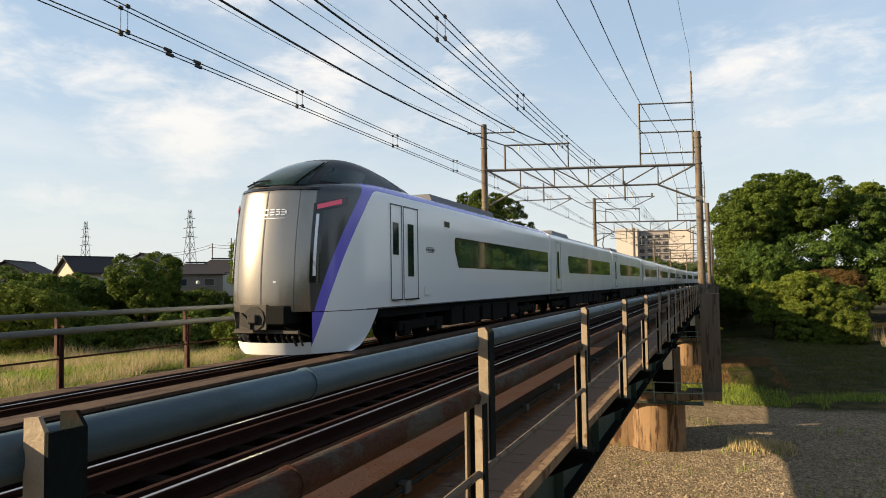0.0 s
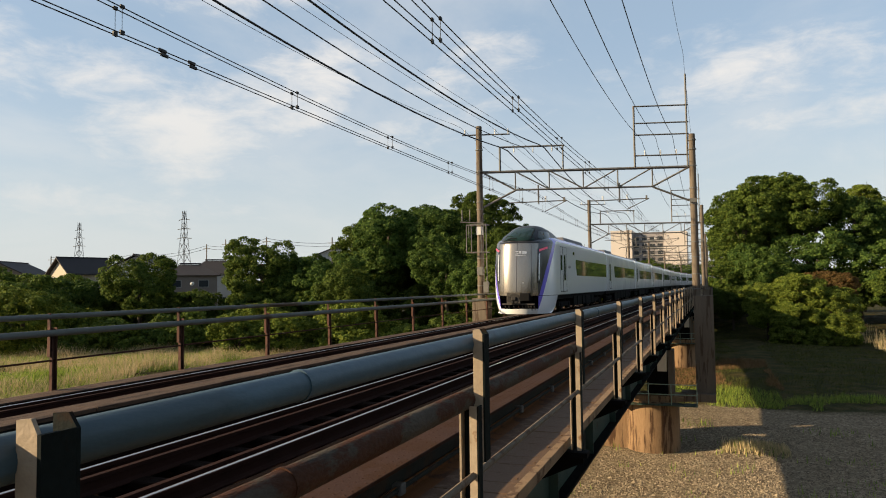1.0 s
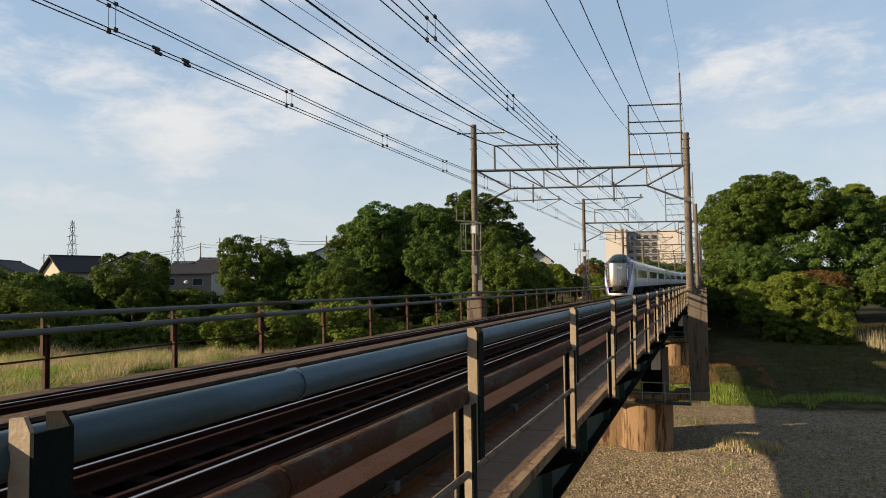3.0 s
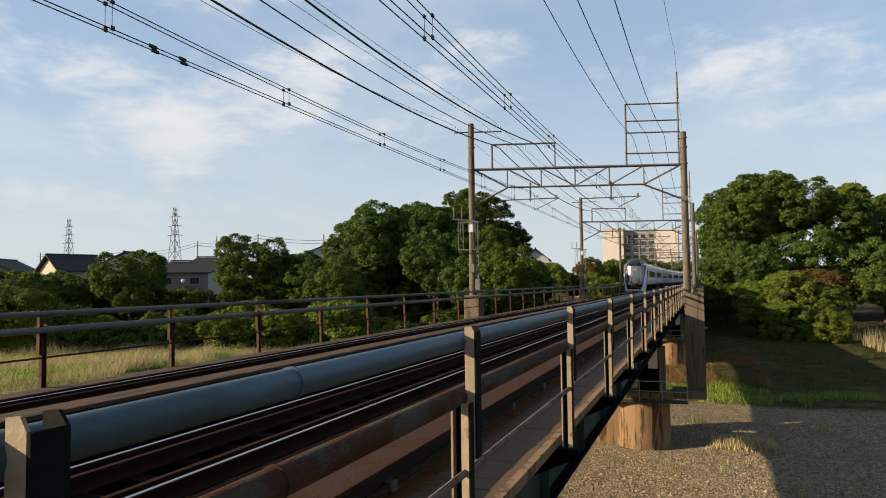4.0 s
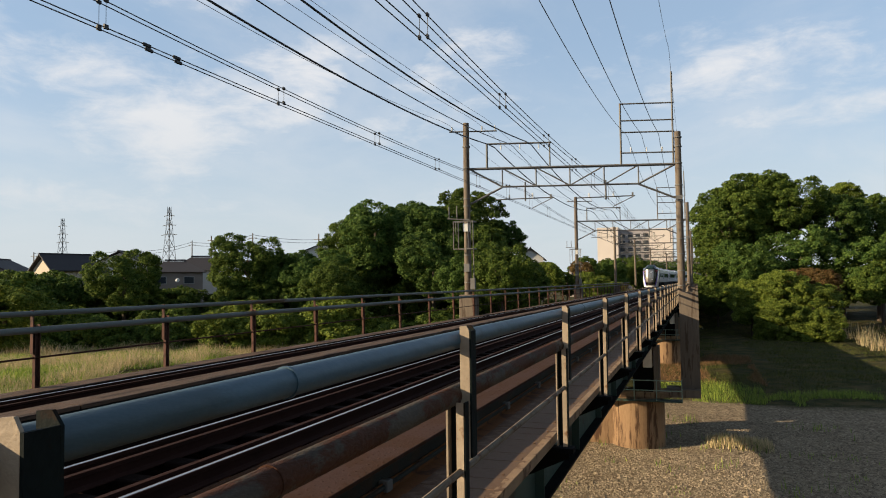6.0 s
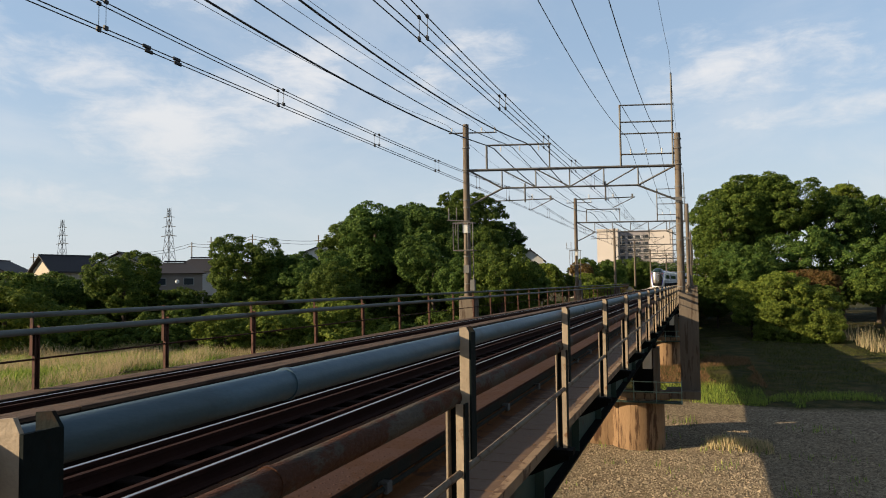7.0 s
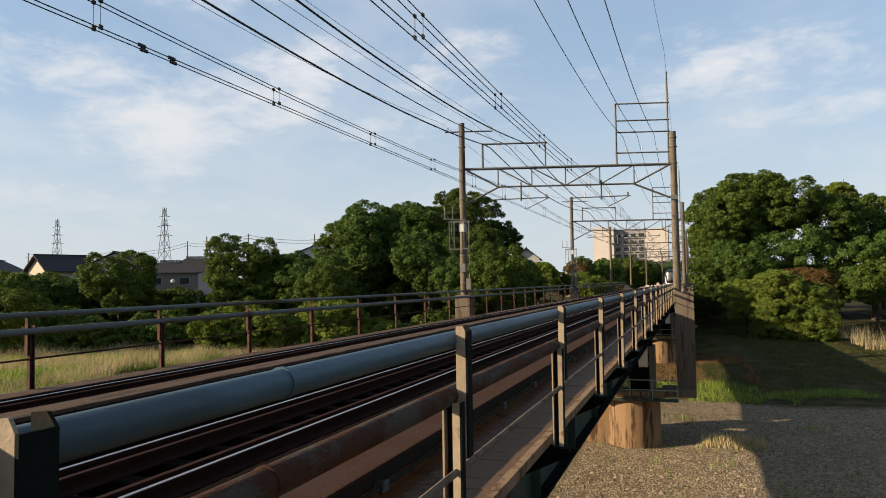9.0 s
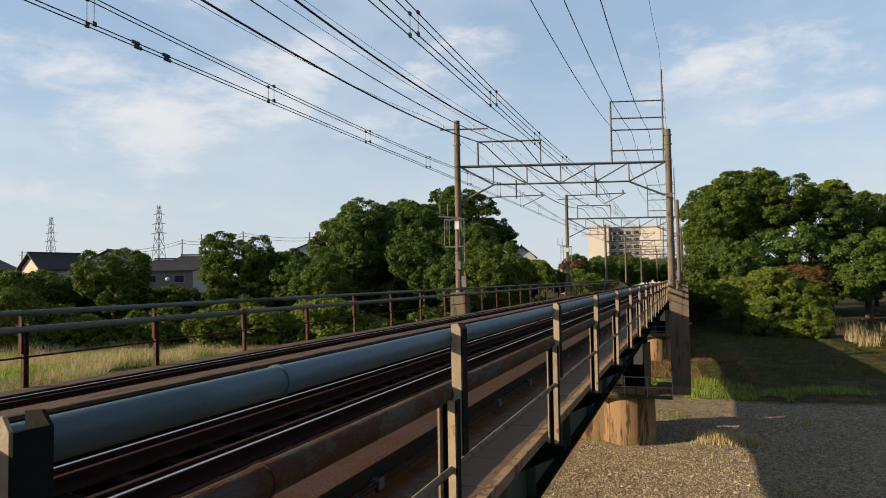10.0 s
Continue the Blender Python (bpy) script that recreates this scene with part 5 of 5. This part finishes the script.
def side_door(car, y0, y1, glass, z0=1.22, z1=3.43):
    for sx in (-1, 1):
        x = sx * 1.465
        bm = bmesh.new()
        for a, c, e, f in ((y0, y0 + 0.02, z0, z1), (y1 - 0.02, y1, z0, z1), (y0, y1, z1 - 0.02, z1)):
            box(bm, min(x, x + sx * 0.008), max(x, x + sx * 0.008), a, c, e, f)
        d = part("door", bm, M["t_line"], car, "side door outlined by dark seams")
        gy0, gy1, gz0, gz1 = glass
        part("door_window", B(min(x, x + sx * 0.010), max(x, x + sx * 0.010), gy0, gy1, gz0, gz1, bevel=0.004), M["t_screen"], d)
        part("step", B(min(x, x + sx * 0.05), max(x, x + sx * 0.05), y0 + 0.05, y1 - 0.05, z0 - 0.03, z0), M["t_under"], d)


def bogie(car, yc):
    b = part("bogie", B(-1.15, -0.98, yc - 1.5, yc + 1.5, 0.42, 0.66, bevel=0.03), M["t_under"], car)
    part("side_frame", B(0.98, 1.15, yc - 1.5, yc + 1.5, 0.42, 0.66, bevel=0.03), M["t_under"], b)
    for dy in (-1.05, 1.05):
        for x in (-0.60, 0.60):
            part("wheel", T([(x - 0.06, yc + dy, 0.435), (x + 0.06, yc + dy, 0.435)], 0.43, 20), M["t_under"], b)
        part("axle_box", B(0.95, 1.2, yc + dy - 0.2, yc + dy + 0.2, 0.3, 0.6, bevel=0.03), M["t_under"], b)
    part("air_spring", T([(0.95, yc, 0.66), (0.95, yc, 1.0)], 0.25, 12), M["t_under"], b)


def body_section(inset=0.0):
    right = [(lerp(HW, z) - inset, z) for z in (1.05, 1.3, 1.6, 2.5, 3.1, 3.5, 3.58, 3.66, 3.72, 3.78, 3.83, 3.87, 3.93, 3.96)]
    return right + [(-x, z) for x, z in right[::-1]]


def loft_y(section, y0, y1):
    bm = bmesh.new()
    prism(bm, section, "y", y0, y1)
    return bm


def under_gear(car, y0, y1, seed):
    rng = random.Random(seed)
    part("underframe", B(-1.28, 1.28, y0, y1, 0.82, 1.06), M["t_under"], car)
    y = y0 + 4.6
    while y < y1 - 5.2:
        w = rng.uniform(0.8, 2.0)
        for sx in (-1, 1):
            part("equipment_box", B(min(sx * 0.55, sx * 1.32), max(sx * 0.55, sx * 1.32), y, y + w, rng.uniform(0.28, 0.42), 0.9, bevel=0.02), M["t_under"], car)
        y += w + rng.uniform(0.12, 0.35)
    bogie(car, y0 + 2.9)
    bogie(car, y1 - 2.9)


def roof_unit(car, y0, y1):
    part("air_conditioner", prism(bmesh.new(), [(-0.95, 3.84), (0.95, 3.84), (0.84, 4.12), (-0.84, 4.12)], "y", y0, y1), M["t_roof"], car)


def pantograph(car, y):
    p = part("pantograph", B(-0.8, 0.8, y - 0.7, y + 0.7, 3.94, 4.14), M["fitting"], car, "single-arm pantograph")
    part("arm", T([(0, y + 0.6, 3.9), (0, y - 0.6, 4.5), (0, y + 0.3, 5.35)], 0.04, 6), M["fitting"], p)
    part("collector", T([(-0.85, y + 0.3, 5.25), (-0.55, y + 0.3, 5.42), (0.55, y + 0.3, 5.42), (0.85, y + 0.3, 5.25)], 0.035, 6), M["fitting"], p)


def build_lead_car():
    car = thing("train_car", "limited express end car with dark metallic nose and violet band", "train car", group="cars of the express train")
    zs = [1.05 + 0.1 * i for i in range(24)] + [3.42, 3.50, 3.56, 3.62, 3.66, 3.72, 3.78, 3.83, 3.87, 3.90, 3.93, 3.95, 3.96, 3.97]
    bm, rows = hull(zs, 19.15)
    bm.faces.new([r[0] for r in rows] + [r[-1] for r in rows[::-1]])
    part("body", bm, M["t_nose"], car, "", True)
    # skirt, open in front where the coupler is
    bm, _ = hull([0.20, 0.28, 0.36, 0.43, 0.5, 0.6, 0.7, 0.8, 0.9, 0.98, 1.035], lambda z: 1.15 + 1.0 * max(0.0, (z - 0.2) / 0.85) ** 0.5, lambda a, z: abs(a) < 0.41 and z > 0.43)
    part("skirt", bm, M["t_nose"], car, "white skirt with violet edge", True)
    part("plow_plate", nose_patch(-0.40, 0.40, 0.20, 0.44, 0.02, 12, 2), M["t_plow"], car, "dull white plough plate", True)
    part("recess", B(-1.15, 1.15, 1.0, 1.3, 0.3, 1.06), M["t_under"], car)
    cp = part("coupler", T([(-0.1, -0.26, 0.93), (-0.1, 0.0, 0.93), (-0.1, 0.5, 0.93)], 0.24, 10), M["t_coupler"], car, "dark round coupler head")
    part("coupler_face", B(-0.23, 0.0, -0.33, -0.26, 0.82, 1.02, bevel=0.04), M["t_coupler"], cp)
    part("guide_horn", prism(bmesh.new(), [(-0.42, 0.80), (-0.16, 0.72), (-0.16, 0.86), (-0.38, 1.04)], "y", -0.30, 0.0), M["t_coupler"], cp)
    part("shank", T([(-0.1, 0.4, 0.85), (-0.05, 1.3, 0.80)], 0.14, 10), M["t_coupler"], cp)
    part("mounting_plate", B(-0.46, 0.18, -0.24, -0.19, 0.70, 1.20, bevel=0.01), M["coupler_plate"], cp, "grey mounting plate")
    part("jumper_box", B(0.16, 0.62, -0.27, 0.4, 0.80, 1.17, bevel=0.03), M["t_under"], cp)
    part("cross_beam", B(-0.72, 0.80, -0.08, 0.0, 0.62, 0.70, bevel=0.01), M["coupler_plate"], cp)
    for k, x in enumerate((-0.62, -0.45, -0.22, 0.02, 0.20, 0.33, 0.48, 0.60, 0.74)):
        part("hose", T([(x, 0.02, 0.66), (x + 0.03, -0.04 + 0.03 * (k % 3), 0.54), (x + 0.05, 0.1, 0.38)], 0.022 + 0.006 * (k % 2), 6), M["rust"] if k == 3 else M["t_coupler"], cp)
    # canopy over the driver's cab
    levels = [(3.50, 1.22, 0.15, 9.4), (3.60, 1.20, 0.16, 8.6), (3.7, 1.17, 0.26, 7.9), (3.8, 1.13, 0.41, 7.2), (3.9, 1.08, 0.59, 6.5), (4.0, 1.02, 0.79, 5.9), (4.1, 0.95, 1.01, 5.3), (4.2, 0.86, 1.26, 4.8), (4.3, 0.74, 1.55, 4.2), (4.4, 0.57, 1.88, 3.8), (4.46, 0.34, 2.25, 3.4), (4.49, 0.08, 2.7, 3.0)]

    def canopy_pt(lv, t, grow=0.0):
        z, hw, a, c = lv
        ym, nn = a + min(1.9, (c - a) * 0.40), 2.5
        s_, co = math.sin(t), math.cos(t)
        yy = math.copysign(abs(co) ** (2 / nn), co)
        return ((hw + grow) * math.copysign(abs(s_) ** (2 / nn), s_), ym + (yy * (c - ym) if yy > 0 else yy * (ym - a + grow)), z + grow * 0.5)

    def canopy_piece(levels, t0, t1, n, grow, closed):
        bm = bmesh.new()
        rings = [[bm.verts.new(canopy_pt(lv, t0 + (t1 - t0) * k / n, grow)) for k in range(n if closed else n + 1)] for lv in levels]
        for u, w in zip(rings, rings[1:]):
            for k in range(n):
                bm.faces.new((u[k], u[(k + 1) % len(u)], w[(k + 1) % len(u)], w[k]))
        if closed:
            bm.faces.new(rings[-1])
        return bm
    cn = part("canopy", canopy_piece(levels, 0, 2 * math.pi, 44, 0.0, True), M["t_canopy"], car, "glossy black cab canopy", True)
    part("windscreen", canopy_piece(levels[1:9], math.pi - 0.56, math.pi + 0.56, 14, 0.012, False), M["t_screen"], cn, "dark greenish windscreen", True)
    part("fairing", canopy_piece(levels[:10], -1.18, 1.18, 20, 0.006, False), M["t_roof"], cn, "grey roof fairing behind the cab", True)
    for s in (-1, 1):
        t0, t1 = math.pi + s * 0.74, math.pi + s * 1.45
        part("side_window", canopy_piece(levels[2:7], min(t0, t1), max(t0, t1), 8, 0.010, False), M["t_screen"], cn, "dark side window", True)
    part("wiper", T([canopy_pt(levels[1], math.pi - 0.36, 0.04), canopy_pt(levels[4], math.pi - 0.46, 0.04), canopy_pt(levels[7], math.pi - 0.54, 0.04)], 0.016, 6), M["t_under"], cn)
    part("wiper", T([canopy_pt(levels[1], math.pi + 0.44, 0.05), canopy_pt(levels[2], math.pi + 0.24, 0.04), canopy_pt(levels[2], math.pi + 0.02, 0.04)], 0.016, 6), M["t_under"], cn)
    part("wiper_arm", T([canopy_pt(levels[1], math.pi + 0.05, 0.05), canopy_pt(levels[1], math.pi + 0.22, 0.05), canopy_pt(levels[2], math.pi + 0.34, 0.05)], 0.014, 6), M["t_under"], cn)
    part("sill", nose_patch(-0.42, 0.42, 3.50, 3.56, 0.02, 10, 1), M["t_black"], cn)
    # lights in dark glass panels at the corners
    for s in (-1, 1):
        pnl = part("lamp_panel", nose_patch(s * 0.385, s * 0.47, 1.62, 3.14, 0.010, 6, 8), M["t_black"], car, "dark glass lamp panel")
        part("lamp_housing", nose_patch(s * 0.385, s * 0.67, 3.04, 3.22, 0.014, 8, 2, 0.17), M["t_black"], pnl)
        part("tail_light", nose_patch(s * 0.41, s * 0.62, 3.09, 3.19, 0.022, 8, 2, 0.145), M["t_tail"], pnl, "glowing red tail light")
        part("lamp_tube", nose_patch(s * 0.41, s * 0.435, 1.75, 3.0, 0.016, 2, 8), M["t_mark"], pnl)
    # seams and the emblem on the front
    for a in (-0.26, 0.0, 0.26):
        part("seam", nose_patch(a - 0.0022, a + 0.0022, 1.06, 3.48, 0.006, 1, 10), M["t_line"], car)
    em = part("emblem", nose_patch(-0.01, 0.15, 2.905, 2.917, 0.010, 4, 1), M["t_mark"], car, "small silver emblem on the nose")
    for a0, a1, z0, z1 in ((-0.10, -0.06, 3.09, 3.12), (-0.10, -0.06, 2.95, 2.98), (-0.045, -0.005, 3.09, 3.12), (-0.045, -0.005, 2.95, 2.98), (-0.045, -0.005, 3.02, 3.05), (0.01, 0.05, 3.09, 3.12), (0.01, 0.05, 2.95, 2.98), (0.042, 0.05, 2.98, 3.05), (0.01, 0.05, 3.04, 3.06), (0.065, 0.105, 3.09, 3.12), (0.065, 0.105, 3.02, 3.05), (0.065, 0.105, 2.95, 2.98), (0.105, 0.122, 2.99, 3.08)):
        zc = 3.035
        part("bar", nose_patch(a0 * 0.8 + 0.065, a1 * 0.8 + 0.065, zc + (z0 - zc) * 0.72, zc + (z1 - zc) * 0.72, 0.010, 3, 2), M["t_mark"], em)
    part("number_bar", nose_patch(0.09, 0.115, 1.62, 1.655, 0.010, 2, 1), M["t_mark"], car)
    part("sill_line", B(-1.44, 1.44, 1.6, 19.15, 1.03, 1.06), M["t_line"], car)
    side_door(car, 2.72, 3.34, (2.85, 3.15, 2.25, 3.0))
    side_door(car, 3.42, 4.30, (3.68, 4.02, 1.75, 3.02))
    window_ribbon(car, 6.95, 18.75, 0.8)
    for sx in (-1, 1):
        x = sx * 1.464
        part("sign_panel", B(min(x, x + sx * 0.006), max(x, x + sx * 0.006), 6.15, 6.55, 3.12, 3.28), M["t_black"], car)
        for a, c, e, f in ((4.88, 5.34, 2.375, 2.39), (4.88, 5.34, 2.50, 2.515), (4.83, 4.88, 2.41, 2.48), (5.34, 5.39, 2.41, 2.48), (4.94, 5.02, 2.41, 2.48), (5.07, 5.15, 2.41, 2.48), (5.20, 5.28, 2.41, 2.48)):
            part("mark_bar", B(min(x, x + sx * 0.005), max(x, x + sx * 0.005), a, c, e, f), M["t_line"], car)
        part("hatch", B(min(x * 0.995, x * 0.998), max(x * 0.995, x * 0.998) + 0.002, 4.7, 5.2, 1.28, 1.5), M["t_white"], car)
    under_gear(car, 2.4, 19.05, 1)
    roof_unit(car, 6.6, 12.6)
    part("antenna", B(-0.05, 0.05, 5.75, 5.9, 3.9, 4.30), M["box_white"], car)
    part("gangway", B(-0.8, 0.8, 19.15, 19.5, 0.9, 3.5), M["t_under"], car, "dark gangway bellows")
    return car


def build_mid_car():
    car = thing("train_car", "white express passenger car with a dark window band", "train car", group="cars of the express train")
    part("body", loft_y(body_section(), 0.25, 19.75), M["t_white"], car, "", True)
    part("roof", loft_y([(x * 1.003, z + 0.004) for x, z in body_section() if z > 3.75], 0.26, 19.74), M["t_roof"], car, "grey roof", True)
    part("gangway", B(-0.8, 0.8, 19.75, 20.25, 0.9, 3.5), M["t_under"], car, "dark gangway bellows")
    part("sill_line", B(-1.44, 1.44, 0.25, 19.75, 1.03, 1.06), M["t_line"], car)
    side_door(car, 1.2, 2.2, (1.45, 1.85, 1.75, 3.0))
    window_ribbon(car, 4.0, 18.6, 0.8, 8)
    under_gear(car, 0.3, 19.7, 2)
    roof_unit(car, 3.0, 7.0)
    return car


CARS = []
lead = build_lead_car()
mid = build_mid_car()
CARS.append((lead, 0.0))
CARS.append((mid, 19.25))
for i in range(2, 12):
    c = copy_thing(mid, pose(0, 0, 0))
    if i == 2:
        pantograph(c, 6.0)
    CARS.append((c, 19.25 + 20.0 * (i - 1)))


def nose_place(t):
    return 11.88 + 19.6 * t + 0.3 * t * t


def car_pose(s):
    """A car rides on its two bogies."""
    a, b = line_at(s + 3, FAR_X)[0], line_at(s + 17, FAR_X)[0]
    d = (b - a).normalized()
    p = a - 3 * d
    return Matrix.Translation(p) @ Matrix.Rotation(-math.atan2(d.x, d.y), 4, "Z")


def motions():
    for car, off in CARS:
        walk(car, [(0.5 * i, car_pose(nose_place(0.5 * i) + off)) for i in range(21)])


motions()
